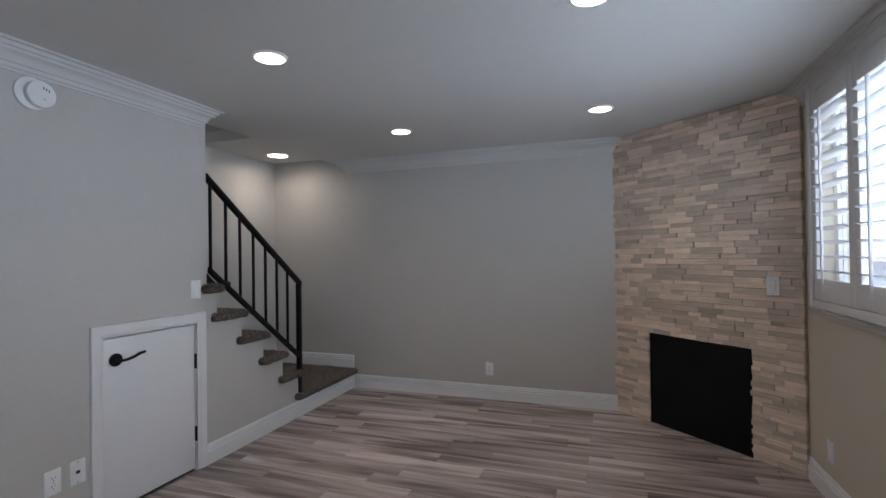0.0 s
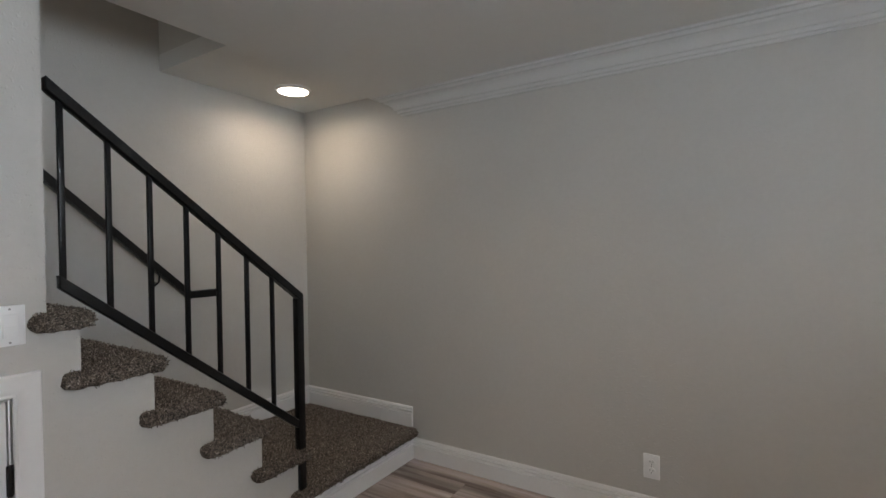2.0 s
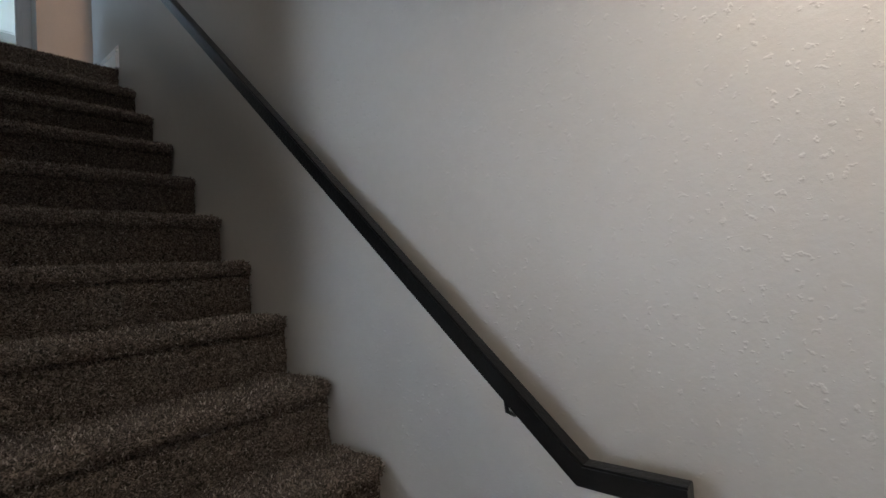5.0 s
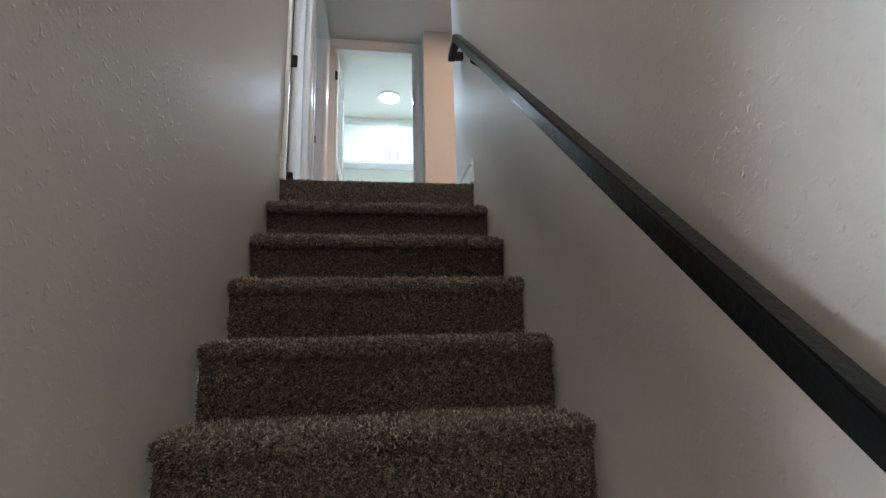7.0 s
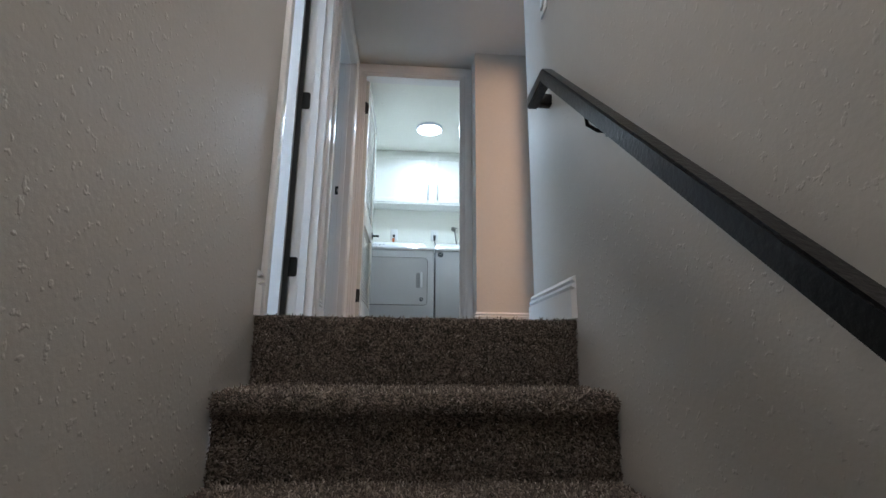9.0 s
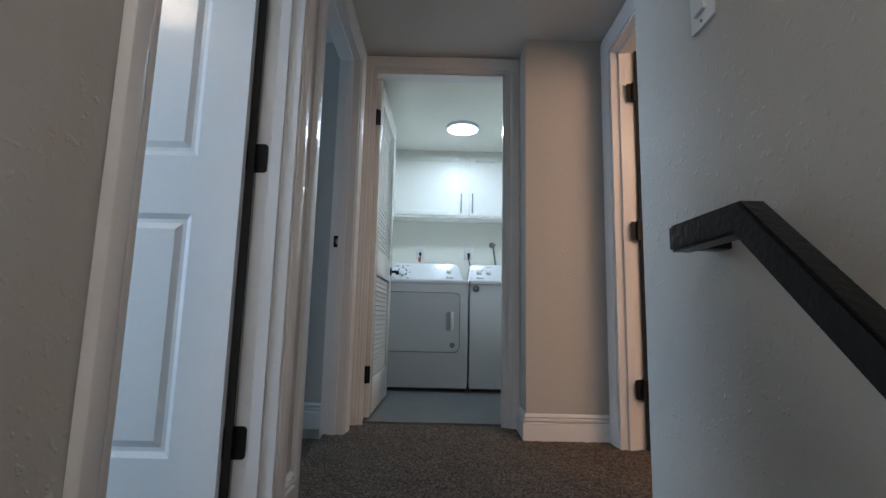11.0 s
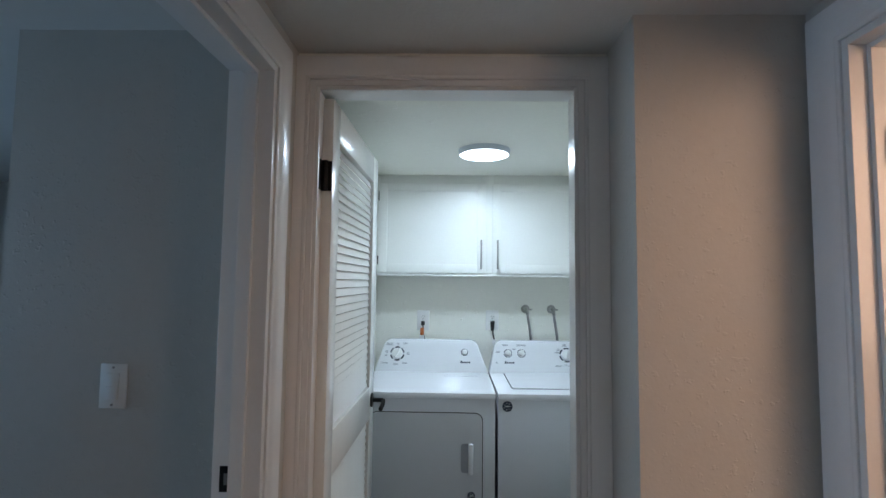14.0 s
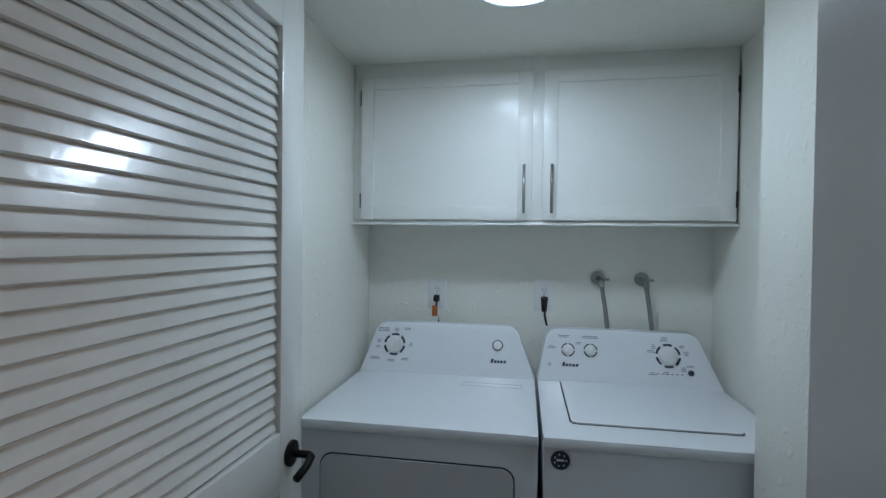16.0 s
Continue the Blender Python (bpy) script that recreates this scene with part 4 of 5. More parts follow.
# ---- closet door under the stairs ----
cd = thing("closet_door", "small flat white closet door under the stairs with a dark lever", "door", (XL, 2.79, 0), 0, kind="structure")
part("leaf", boxes((0.002, 0.008, 0.015, 0.030, 0.572, 0.900), bevel=0.002), DOORP, cd)
part("door_lining", boxes((0.0, -0.004, 0.0, 0.033, 0.004, 0.908), (0.0, 0.576, 0.0, 0.033, 0.582, 0.908), (0.0, 0.004, 0.903, 0.033, 0.576, 0.909)), TRIM, cd)
for z in (0.675, 0.227):
    bm = bmesh.new()
    box(bm, -0.004, -0.008, z - 0.044, 0.001, 0.012, z + 0.044, bevel=0.002)
    disc(bm, pose(-0.006, 0.004, z), 0.006, 0.09, 12)
    part("hinge", bm, BRONZE, cd, "black hinge")
k = part("lever_plate", disc(bmesh.new(), pose(-0.006, 0.512, 0.790, 0, 90, 0), 0.034, 0.012, bevel=0.003), BRONZE, cd, "dark bronze lever plate")
part("lever", tube(bmesh.new(), [(-0.010, 0.512, 0.790), (-0.055, 0.512, 0.790), (-0.058, 0.49, 0.790), (-0.058, 0.45, 0.797), (-0.056, 0.42, 0.808), (-0.054, 0.385, 0.812)], 0.0075), BRONZE, k)


# ---- plates, outlets, switches ----
def wall_plate(name, label, category, m, kind_of, w=0.072, h=0.116):
    """Local x to the right, z up, -y out of the wall."""
    t = thing(name, label, category)
    t.matrix_world = m
    part("plate", boxes((-w / 2, -0.006, -h / 2, w / 2, 0, h / 2), bevel=0.003), PLASTIC, t)
    if kind_of == "outlet":
        for z in (0.02, -0.02):
            f = part("socket", disc(bmesh.new(), pose(0, -0.0065, z, 90), 0.0165, 0.003, 24), PLASTIC, t)
            part("slots", boxes((-0.0075, -0.0095, z, -0.0055, -0.008, z + 0.008), (0.0055, -0.0095, z, 0.0075, -0.008, z + 0.008), (-0.002, -0.0095, z - 0.010, 0.002, -0.008, z - 0.006)), DARK, f)
    elif kind_of == "rocker":
        part("rocker", boxes((-0.017, -0.010, -0.034, 0.017, -0.005, 0.034), bevel=0.002), PLASTIC, t)
        part("rocker_lip", boxes((-0.016, -0.0125, -0.033, 0.016, -0.0095, 0.0), bevel=0.001), PLASTIC, t)
    elif kind_of == "jack":
        part("jack", boxes((-0.009, -0.0075, -0.007, 0.009, -0.0055, 0.007)), DARK, t)
    elif kind_of == "toggle":
        part("toggle", boxes((-0.005, -0.016, -0.004, 0.005, -0.005, 0.014), bevel=0.001), PLASTIC, t)
    for z in (0.048, -0.048) if kind_of != "outlet" else (0.0,):
        part("screw", disc(bmesh.new(), pose(0, -0.0065, z, 90), 0.003, 0.002, 10), STEEL, t)
    return t


WEST, EAST = 90, -90
wall_plate("outlet", "white duplex wall outlet on the grey stair wall", "outlet", pose(XL, 3.601, 0.290, 0, 0, WEST + 180), "outlet")
wall_plate("phone_jack", "white cable jack plate on the grey wall", "jack plate", pose(XL, 3.492, 0.292, 0, 0, WEST + 180), "jack")
wall_plate("light_switch", "white rocker light switch on the grey stair wall", "light switch", pose(XL, 2.787, 1.117, 0, 0, WEST + 180), "rocker")
wall_plate("outlet", "white duplex wall outlet above the long baseboard", "outlet", pose(-1.411, YB, 0.270, 0, 0, 180), "outlet")
wall_plate("blank_plate", "white plate low on the beige window wall", "wall plate", pose(XWIN, 2.07, 0.262, 0, 0, 90), "blank")
nrm2 = Vector((sdir.y, -sdir.x, 0))
sp = SA + sdir * 1.235 + Vector((0.678, 0.735, 0)) * 0.030
wall_plate("light_switch", "white rocker switch on the beige stone wall", "light switch", pose(sp.x, sp.y, 1.10, 0, 0, ang), "rocker")
wall_plate("light_switch", "white rocker light switch on the wall above the stairs", "light switch", pose(W, 4.552, 3.895, 0, 0, -90), "rocker")
wall_plate("light_switch", "white rocker light switch in the dim blue bedroom", "light switch", pose(-0.428, 6.30, 3.876, 0, 0, 0), "rocker")

sd = thing("smoke_detector", "round white smoke detector high on the grey wall", "smoke detector", (XL, 3.655, 2.064), 90)
part("base_ring", disc(bmesh.new(), pose(0.022, 0.006, 0, 90), 0.072, 0.012, 40, bevel=0.002), PLASTIC, sd)
part("body", disc(bmesh.new(), pose(0, 0.024, 0, 90), 0.060, 0.030, 40, bevel=0.006), PLASTIC, sd)
part("button", disc(bmesh.new(), pose(-0.014, 0.041, -0.018, 90), 0.008, 0.004, 16), PLASTIC, sd)
for i in range(3):
    part("vent_slot", boxes((-0.030 + i * 0.011, 0.0385, 0.014 + i * 0.004, -0.026 + i * 0.011, 0.0398, 0.026 + i * 0.004)), DARK, sd)


# ---- laundry closet ----
def text(name, words, size, m, mat, parent, extrude=0.0003):
    c = bpy.data.curves.new(name, "FONT")
    c.body, c.size, c.extrude, c.align_x, c.align_y = words, size, extrude, "CENTER", "CENTER"
    tmp = bpy.data.objects.new(name, c)
    scene.collection.objects.link(tmp)
    bpy.context.view_layer.update()
    me = bpy.data.meshes.new_from_object(tmp.evaluated_get(bpy.context.evaluated_depsgraph_get()))
    bpy.data.objects.remove(tmp), bpy.data.curves.remove(c)
    me.materials.clear()
    me.materials.append(mat)
    o = new(name, me)
    o.parent, o.matrix_basis = parent, m
    return o


SHEAR = 0.38


def console(w, inset_l, inset_r, h=0.190):
    """A machine's leaning console, w wide, with rounded upper corners."""
    r = 0.055
    pts = [(0.0, 0.0), (w, 0.0)]
    top = []
    for i in range(7):
        a = radians(i * 75 / 6 + 8)
        top.append((w - inset_r - r + r * math.cos(a), h - r + r * math.sin(a)))
    for i in range(7):
        a = radians(97 + i * 75 / 6)
        top.append((inset_l + r + r * math.cos(a), h - r + r * math.sin(a)))
    bm = prism(bmesh.new(), pts + top, 0.0, 0.125, SHEAR)
    es = [e for e in bm.edges if abs(e.verts[0].co.y - e.verts[0].co.z * SHEAR) < 1e-4 and abs(e.verts[1].co.y - e.verts[1].co.z * SHEAR) < 1e-4 and (e.verts[0].co.z > 0.001 or e.verts[1].co.z > 0.001)]
    bmesh.ops.bevel(bm, geom=es, offset=0.006, segments=3, affect="EDGES", profile=0.5)
    return bm


TILT = math.degrees(math.atan(SHEAR))


def on_console(x, z, out=0.0):
    """The pose of a thing on the leaning console face at x and z above its foot; its local -y looks out."""
    return pose(x, SHEAR * z, z, -TILT) @ pose(0, -out, 0)


def dial(owner, x, z, r, marks, ticks=6, knob_r=None):
    m = on_console(x, z, 0.0)
    d = part("dial", disc(bmesh.new(), m @ pose(0, -0.009, 0, 90), knob_r or r * 0.72, 0.018, 32, bevel=0.003), PLASTIC, owner, "white control dial")
    part("grip", boxes((-0.10 * r, -0.030, -r * 0.62, 0.10 * r + 0.003, -0.017, r * 0.62), bevel=0.0015), PLASTIC, d).matrix_basis = m @ pose(0, 0, 0, 0, 28, 0)
    gap = 16
    for i in range(marks):
        a0, a1 = radians(i * 360 / marks + gap / 2), radians((i + 1) * 360 / marks - gap / 2)
        bm = bmesh.new()
        pts = [(rr * math.cos(a), rr * math.sin(a)) for rr, aa in ((r, np.linspace(a0, a1, 8)), (r * 0.82, np.linspace(a1, a0, 8))) for a in aa]
        f = [bm.verts.new((px, -0.0012, pz)) for px, pz in pts]
        for j in range(7):
            bm.faces.new((f[j], f[j + 1], f[14 - j], f[15 - j]))
        part("dial_ring_mark", bm, INK, d).matrix_basis = m
    return d


def maker_mark(owner, m, mat):
    """A maker's mark, as plain slanted dark strokes."""
    bm = bmesh.new()
    for k in range(5):
        x0, w, h = -0.030 + k * 0.0125, 0.0100, 0.015 if k == 0 else 0.010
        vs = prism(bm, [(x0, -0.006), (x0 + w, -0.006), (x0 + w + 0.25 * h, -0.006 + h), (x0 + 0.35 * h, -0.006 + h)], -0.0006, 0.0)
    part("maker_mark", bm, mat, owner, smooth=False).matrix_basis = m


def print_bars(owner, spots, rng):
    """Small grey print, as plain bars."""
    for x, z, w in spots:
        bm = bmesh.new()
        for k in range(rng.randint(2, 3)):
            ww = w * rng.uniform(0.6, 1.0)
            box(bm, -ww / 2, -0.0009, -0.006 * k, ww / 2, -0.0003, -0.006 * k + 0.0026)
        part("print", bm, PALE_INK, owner).matrix_basis = on_console(x, z)


def badge(owner, m, r=0.016):
    b = part("badge", disc(bmesh.new(), m @ pose(0, -0.001, 0, 90), r, 0.002, 24), INK, owner, "round dark red and white sticker")
    bm = bmesh.new()
    for i in range(7):
        a = radians(i * 51)
        box(bm, r * 0.62 * math.cos(a) - 0.002, -0.0032, r * 0.62 * math.sin(a) - 0.002, r * 0.62 * math.cos(a) + 0.002, -0.0022, r * 0.62 * math.sin(a) + 0.002)
    box(bm, -r * 0.4, -0.0032, -0.002, r * 0.4, -0.0022, 0.003)
    part("badge_print", bm, PLASTIC, b).matrix_basis = m


FZ0 = 2.752
TOPZ = 3.600 - FZ0
rngp = random.Random(5)
YF = 7.49
dryer = thing("clothes_dryer", "white front-loading clothes dryer with a control console", "clothes dryer", (-0.022, YF, FZ0))
DW = 0.706
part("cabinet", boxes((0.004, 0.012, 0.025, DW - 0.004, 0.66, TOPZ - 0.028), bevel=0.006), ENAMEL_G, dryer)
part("top_panel", grid_slab(0, DW, 0, 0.665, TOPZ - 0.034, TOPZ, 0.011, 0.05), ENAMEL, dryer)
part("toe_kick", boxes((0.02, 0.03, 0.0, DW - 0.02, 0.05, 0.025)), DARK, dryer)
part("door_gap", prism(bmesh.new(), rounded(0.066, 0.290, 0.640, 0.748, 0.040), 0.0105, 0.014), DARK, dryer)
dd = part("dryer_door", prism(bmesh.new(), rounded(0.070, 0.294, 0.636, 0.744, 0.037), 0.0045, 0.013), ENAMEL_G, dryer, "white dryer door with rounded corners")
bm = prism(bmesh.new(), rounded(0.530, 0.455, 0.592, 0.598, 0.015), 0.0035, 0.0046)
part("handle_recess", bm, material("recess_grey", (0.36, 0.37, 0.40), 0.4), dd)
bm = boxes((0.566, -0.022, 0.452, 0.592, 0.004, 0.601), bevel=0.008)
part("door_handle", bm, ENAMEL, dd, "white moulded pull handle")
badge(dd, pose(0.583, 0.0035, 0.346), 0.019)
con = part("console", console(DW - 0.004, 0.045, 0.055), ENAMEL, dryer, "white console with two controls", at=(0.002, 0.535, TOPZ - 0.001))
dial(con, 0.137, 0.105, 0.045, 6)
bt = part("button_ring", disc(bmesh.new(), on_console(0.557, 0.118) @ pose(0, -0.001, 0, 90), 0.0215, 0.003, 32), INK, con)
part("button", disc(bmesh.new(), on_console(0.557, 0.118) @ pose(0, -0.006, 0, 90), 0.017, 0.012, 32, bevel=0.002), PLASTIC, bt)
maker_mark(con, on_console(0.560, 0.060, 0.0003), INK)
print_bars(con, [(0.085, 0.165, 0.05), (0.185, 0.167, 0.03), (0.06, 0.052, 0.045), (0.185, 0.052, 0.035), (0.07, 0.12, 0.02), (0.068, 0.095, 0.024), (0.14, 0.165, 0.02), (0.205, 0.11, 0.02), (0.128, 0.045, 0.03)], rngp)
part("top_label", boxes((0.435, 0.455, TOPZ - 0.001, 0.655, 0.457, TOPZ + 0.0004), (0.435, 0.415, TOPZ - 0.001, 0.655, 0.4165, TOPZ + 0.0004), (0.435, 0.4165, TOPZ - 0.001, 0.4365, 0.455, TOPZ + 0.0004), (0.6535, 0.4165, TOPZ - 0.001, 0.655, 0.455, TOPZ + 0.0004)), PALE_INK, dryer)

washer = thing("washing_machine", "white top-loading washing machine with a closed lid and dials", "washing machine", (0.690, YF, FZ0))
WW = 0.668
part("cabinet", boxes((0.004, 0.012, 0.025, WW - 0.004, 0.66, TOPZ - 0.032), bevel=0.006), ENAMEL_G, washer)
part("toe_kick", boxes((0.02, 0.03, 0.0, WW - 0.02, 0.05, 0.025)), DARK, washer)
part("top_panel", grid_slab(0, WW, 0, 0.665, TOPZ - 0.034, TOPZ, 0.011, 0.05), ENAMEL, washer)
part("lid_gap", prism(bmesh.new(), [(x, z) for x, z in rounded(0.084, 0.108, 0.560, 0.548, 0.02)], 0.0, 0.001), DARK, washer).matrix_basis = pose(0, 0, TOPZ + 0.0010, -90)
lid = part("lid", prism(bmesh.new(), rounded(0.088, 0.112, 0.556, 0.544, 0.018), 0.0, 0.006), ENAMEL, washer, "closed white washer lid")
lid.matrix_basis = pose(0, 0, TOPZ + 0.0045, -90)
con = part("console", console(WW - 0.004, 0.030, 0.060), ENAMEL, washer, "white console with three dials", at=(0.002, 0.535, TOPZ - 0.001))
dial(con, 0.116, 0.115, 0.026, 4)
dial(con, 0.200, 0.116, 0.026, 4)
dial(con, 0.480, 0.110, 0.045, 6)
part("start_button", disc(bmesh.new(), on_console(0.555, 0.055) @ pose(0, -0.002, 0, 90), 0.010, 0.004, 20), INK, con)
bm = bmesh.new()
for i in range(6):
    box(bm, 0.435 + i * 0.017, -0.0012, 0, 0.442 + i * 0.017, -0.0003, 0.003)
part("indicator_marks", bm, INK, con).matrix_basis = on_console(0.0, 0.046)
maker_mark(con, on_console(0.122, 0.062, 0.0003), INK)
text("start_print", "START", 0.009, on_console(0.555, 0.076, 0.0006) @ pose(0, 0, 0, 90), INK, con)
print_bars(con, [(0.10, 0.165, 0.045), (0.20, 0.165, 0.07), (0.055, 0.125, 0.03), (0.155, 0.142, 0.02), (0.47, 0.172, 0.03), (0.43, 0.145, 0.02), (0.42, 0.125, 0.03), (0.53, 0.145, 0.02), (0.545, 0.125, 0.02), (0.42, 0.048, 0.03), (0.47, 0.052, 0.02), (0.53, 0.07, 0.02), (0.045, 0.062, 0.015)], rngp)
badge(washer, pose(0.050, 0.0115, 0.782), 0.026)

# wall cabinet
CY = 7.99
cab = thing("wall_cabinet", "white painted two-door wall cabinet with bar pulls above the machines", "cabinet", (-0.038, CY, 4.195))
CWD, CH = 1.405, ZU - 4.195
for nm, r in (("cabinet_floor", (0, 0.004, 0, CWD, 0.208, 0.018)), ("frame_stile", (0, 0.0, 0.018, 0.036, 0.022, CH)), ("frame_stile", (CWD - 0.036, 0, 0.018, CWD, 0.022, CH)), ("frame_stile", (0.685, 0, 0.018, 0.745, 0.022, CH)), ("frame_rail", (0.036, 0, CH - 0.066, 0.685, 0.022, CH)), ("frame_rail", (0.745, 0, CH - 0.066, CWD - 0.036, 0.022, CH)), ("cabinet_back", (0.036, 0.022, 0.018, CWD - 0.036, 0.03, CH))):
    part(nm, boxes(r, bevel=0.001), CABINET, cab)
part("bottom_lip", boxes((-0.002, -0.022, -0.004, CWD + 0.004, 0.004, 0.006), bevel=0.002), CABINET, cab)
for x0, x1, px, hx in ((0.036, 0.697, 0.668, 0.036), (0.737, 1.394, 0.768, 1.394)):
    z0, z1 = 0.016, 0.566
    st_ = 0.052
    d = part("cabinet_door", boxes((x0 + st_ - 0.003, -0.012, z0 + st_ - 0.003, x1 - st_ + 0.003, -0.002, z1 - 0.041)), CABINET, cab, "white shaker cabinet door")
    for nm, r in (("door_stile", (x0, -0.020, z0, x0 + st_, -0.001, z1)), ("door_stile", (x1 - st_, -0.020, z0, x1, -0.001, z1)), ("door_rail", (x0 + st_, -0.020, z0, x1 - st_, -0.001, z0 + st_)), ("door_rail", (x0 + st_, -0.020, z1 - 0.044, x1 - st_, -0.001, z1))):
        part(nm, boxes(r, bevel=0.0015), CABINET, d)
    part("pull", tube(bmesh.new(), [(px, -0.048, 0.040), (px, -0.048, 0.218)], 0.0055, 12), STEEL, d, "brushed steel bar pull")
    part("pull_post", tube(bmesh.new(), [(px, -0.048, 0.065), (px, -0.019, 0.065)], 0.004, 8), STEEL, d)
    part("pull_post", tube(bmesh.new(), [(px, -0.048, 0.193), (px, -0.019, 0.193)], 0.004, 8), STEEL, d)
    for z in (0.09, 0.49):
        part("hinge", tube(bmesh.new(), [(hx, -0.014, z - 0.028), (hx, -0.014, z + 0.028)], 0.006, 10), BRONZE, d, "small dark hinge")

wall_plate("outlet", "white wall outlet with a black plug above the dryer", "outlet", pose(0.268, 8.20, 3.903, 0, 0, 0), "outlet", 0.080, 0.128)
wall_plate("outlet", "white wall outlet with a black plug above the washing machine", "outlet", pose(0.720, 8.20, 3.909, 0, 0, 0), "outlet", 0.084, 0.128)
for x, tag in ((0.268, 1), (0.720, 0)):
    p = thing("power_cord", "black plug and cord with a paper tag in the wall outlet", "power cord", (x, 8.20, 3.885))
    part("plug", boxes((-0.012, -0.036, -0.014, 0.012, -0.008, 0.014), bevel=0.004) if tag else disc(bmesh.new(), pose(0, -0.022, -0.012, 12), 0.010, 0.060, 16, r2=0.015), DARK, p)
    part("cord", tube(bmesh.new(), [(0, -0.026, -0.01), (0.003, -0.028, -0.06), (0.012, -0.03, -0.10), (0.010, -0.03, -0.16), (0.0, -0.028, -0.24)], 0.0042), DARK, p)
    part("tag", boxes((-0.016, -0.037, -0.075, 0.008, -0.0355, -0.030), bevel=0.0004) if tag else boxes((0.010, -0.036, -0.118, 0.018, -0.0345, -0.100)), ORANGE, p, "orange paper tag")
    part("tag_label", boxes((-0.022, -0.0345, -0.105, 0.010, -0.033, -0.060)) if tag else boxes((-0.004, -0.0415, -0.134, 0.024, -0.0395, -0.096)), PLASTIC, p)
for x in (0.935, 1.103):
    v = thing("water_valve", "chrome water valve with a braided steel hose on the laundry wall", "water valve", (x, 8.20, 3.985), group="water valves")
    part("escutcheon", disc(bmesh.new(), pose(0, -0.005, 0, 90), 0.028, 0.010, 28, bevel=0.004), STEEL, v)
    part("valve_body", tube(bmesh.new(), [(0, -0.008, 0), (0, -0.045, 0), (0.006, -0.050, -0.012), (0.008, -0.050, -0.032)], 0.011, 14), STEEL, v)
    part("valve_handle", boxes((0.010, -0.052, -0.006, 0.036, -0.044, 0.004), bevel=0.002), STEEL, v)
    part("hose", tube(bmesh.new(), [(0.008, -0.050, -0.030), (0.012, -0.050, -0.06), (0.022, -0.048, -0.12), (0.035, -0.045, -0.22), (0.04, -0.04, -0.30)], 0.0085, 12), BRAID, v)

hl = ceiling_light("hall_ceiling_light", "round flush ceiling light above the stairs, switched on", 0.45, 3.2, ZU, 0.135, 0.05, LAMPW)

# ---- ledger stones ----
rng = random.Random(11)
pieces = []
z = 0.0
rowh = 0.0335
while z < ZC - 0.012:
    h = min(rowh * rng.choice((0.8, 1.0, 1.0, 1.25)), ZC - 0.004 - z)
    x = -rng.uniform(0, 0.04)
    while x < SL:
        w = rng.choice((0.08, 0.11, 0.14, 0.17, 0.22)) * rng.uniform(0.9, 1.1)
        a, b = max(x, 0.0 - 0.006 * rng.random()), min(x + w, SL)
        if z < FZ - 0.008 and FX0 - 0.03 < b < FX0:
            b = FX0
        if SL - b < 0.03:
            b = SL
        x = FX1 if z < FZ - 0.008 and a < FX1 < b < FX1 + 0.025 else b
        if z < FZ - 0.008 and b > FX0 + 0.004 and a < FX1 - 0.004:
            if a < FX0 - 0.02:
                pieces.append((a, min(b, FX0 + rng.uniform(-0.004, 0.004)), z, min(h, FZ - z) if z + h > FZ and False else h))
            if b > FX1 + 0.02:
                pieces.append((max(a, FX1 + rng.uniform(-0.006, 0.004)), b, z, h))
            continue
        if b - a > 0.02:
            pieces.append((a, b, z, h))
    z += h


def stone_verts(w, h, d, r):
    g = 0.0002
    e, k = 0.0013, 0.0011
    f = [(g, 0.03, g), (w - g, 0.03, g), (w - g, 0.03, h - k), (g, 0.03, h - k)]
    f += [(g, -d + e, g), (w - g, -d + e, g), (w - g, -d + e, h - k), (g, -d + e, h - k)]
    f += [(g + e, -d + r.uniform(-0.001, 0.001), g + e), (w - g - e, -d + r.uniform(-0.001, 0.001), g + e), (w - g - e, -d + r.uniform(-0.001, 0.001), h - k - e), (g + e, -d + r.uniform(-0.001, 0.001), h - k - e)]
    return f


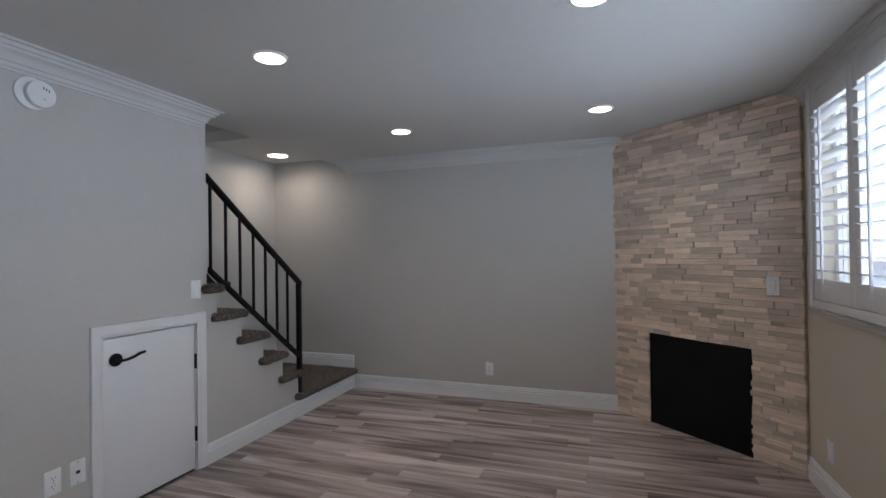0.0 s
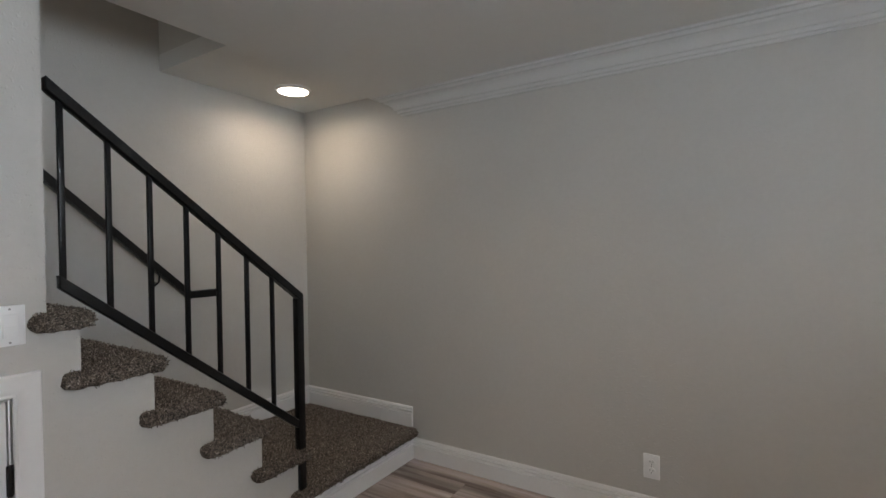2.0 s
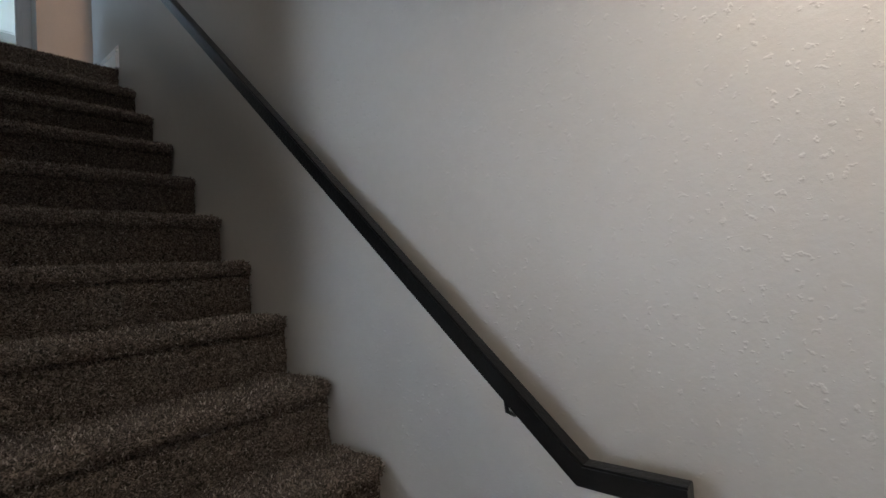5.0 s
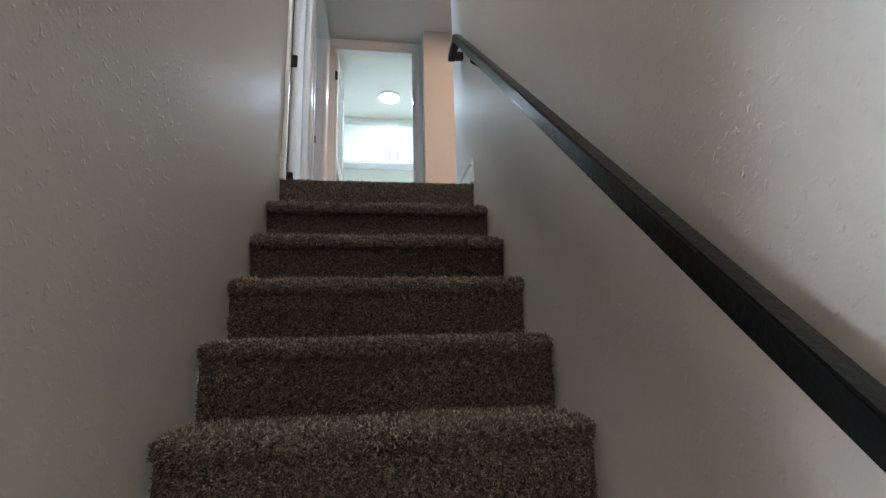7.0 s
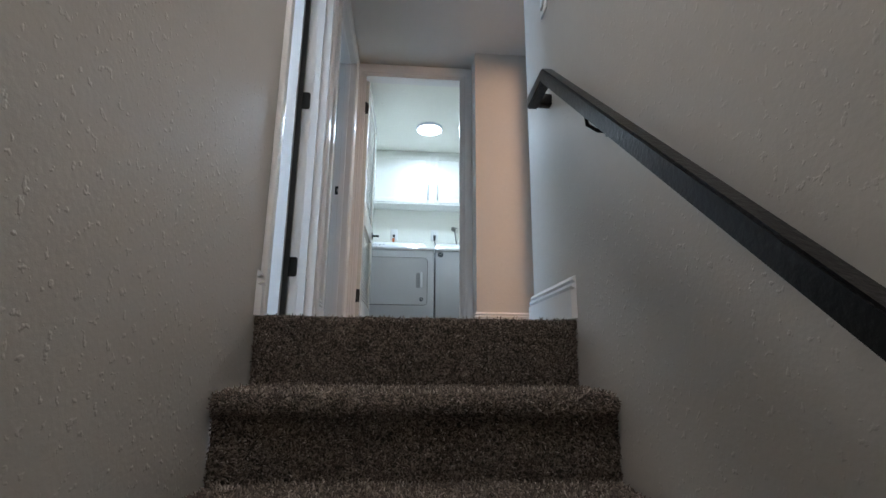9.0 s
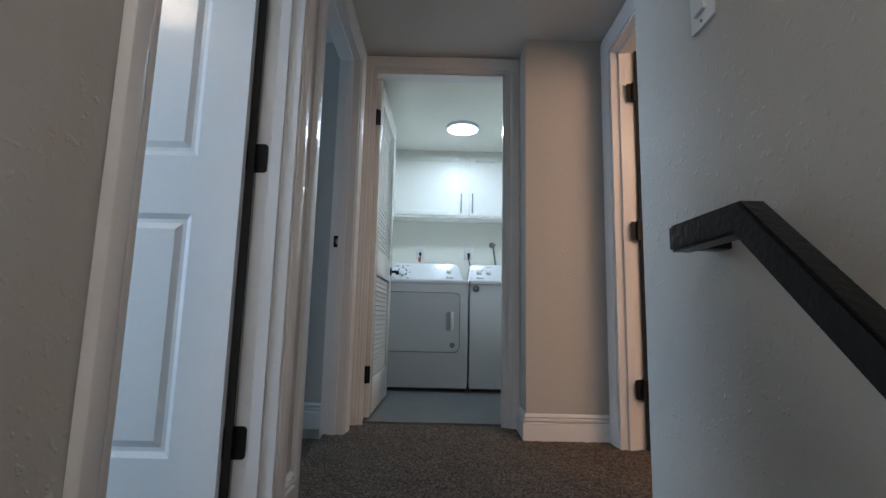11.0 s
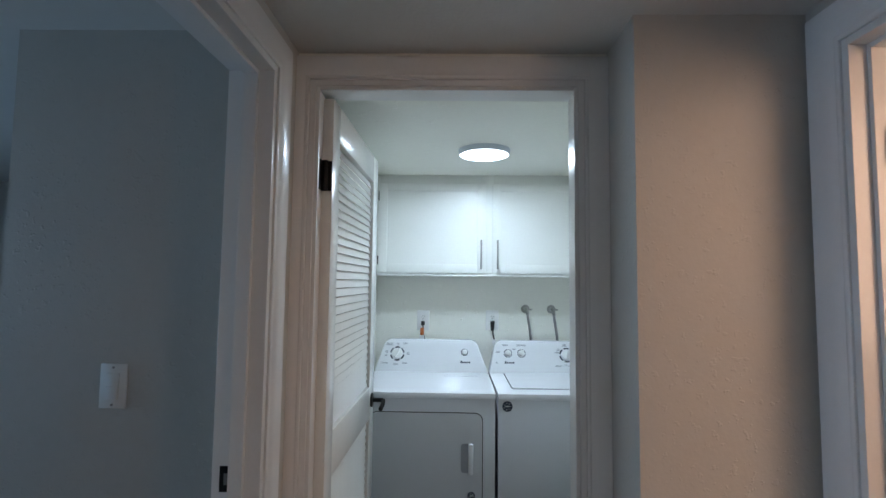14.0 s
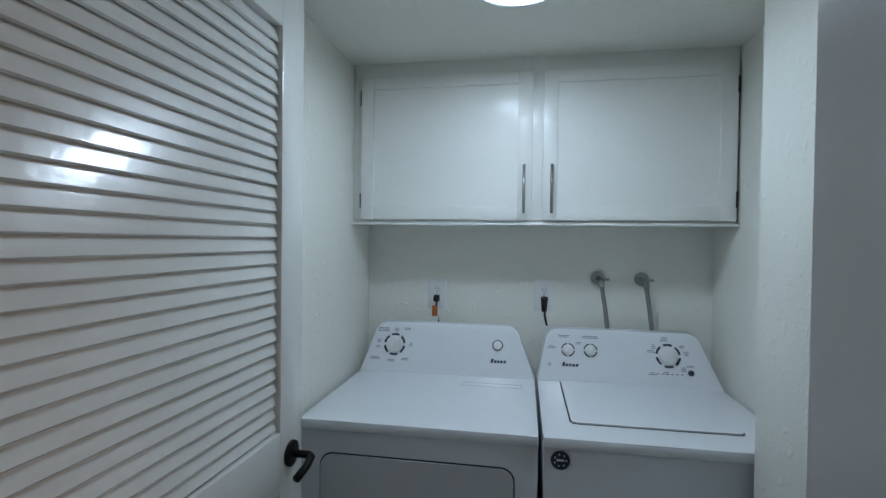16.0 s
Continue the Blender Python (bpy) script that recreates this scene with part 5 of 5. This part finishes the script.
STONE_FACES = [(8, 9, 10, 11), (4, 5, 9, 8), (5, 6, 10, 9), (6, 7, 11, 10), (7, 4, 8, 11), (0, 1, 5, 4), (1, 2, 6, 5), (2, 3, 7, 6), (3, 0, 4, 7)]
pieces.sort(key=lambda p: abs(p[2] - 1.15))
rest_v, rest_f = [], []
for i, (a, b, z, h) in enumerate(pieces):
    d = rng.choice((0.0, 0.003, 0.006, 0.011, 0.016)) + rng.uniform(0, 0.002)
    vs = stone_verts(b - a, h, d, rng)
    if i < 300:
        me = bpy.data.meshes.new("stone")
        me.from_pydata(vs, [], [f[::-1] for f in STONE_FACES])
        me.materials.append(STONE)
        o = new("stone", me)
        o.parent, o.location = hearth, (a, 0, z)
    else:
        k = len(rest_v)
        rest_v += [(x + a, y, q + z) for x, y, q in vs]
        rest_f += [tuple(k + j for j in f[::-1]) for f in STONE_FACES]
me = bpy.data.meshes.new("upper_stones")
me.from_pydata(rest_v, [], rest_f)
me.materials.append(STONE)
o = new("upper_stones", me)
o.parent = hearth
tagged(o, kind="stuff")

# ---- floor planks ----
floor = thing("floor", "grey-brown wood-look plank floor with long streaks", "floor", (0, 0, 0), kind="structure")
rng = random.Random(3)
PWD, PL = 0.125, 0.92
shared = {}


def plank(parent, mat, x0, x1, y0, y1, z):
    key = (round(x1 - x0, 3), round(y1 - y0, 3), mat.name)
    if key not in shared:
        g = 0.0009
        w, d = x1 - x0, y1 - y0
        vs = [(g, g, -0.010), (w - g, g, -0.010), (w - g, d - g, -0.010), (g, d - g, -0.010)]
        vs += [(g, g, -0.001), (w - g, g, -0.001), (w - g, d - g, -0.001), (g, d - g, -0.001)]
        vs += [(g + 0.0015, g + 0.0015, 0), (w - g - 0.0015, g + 0.0015, 0), (w - g - 0.0015, d - g - 0.0015, 0), (g + 0.0015, d - g - 0.0015, 0)]
        me = bpy.data.meshes.new("plank")
        me.from_pydata(vs, [], STONE_FACES)
        me.materials.append(mat)
        shared[key] = me
    o = new("plank", shared[key])
    o.parent, o.location = parent, (x0, y0, z)
    return o


y = YB + 0.002
while y < 6.99:
    x = -3.55 - rng.choice((0.0, 0.15, 0.3, 0.45, 0.6, 0.75))
    while x < XL:
        a, b = max(x, -3.54), min(x + PL, XL + 0.002)
        if b - a > 0.05:
            plank(floor, PLANK, a, b, y, min(y + PWD, 6.99), 0.0)
        x += PL
    y += PWD
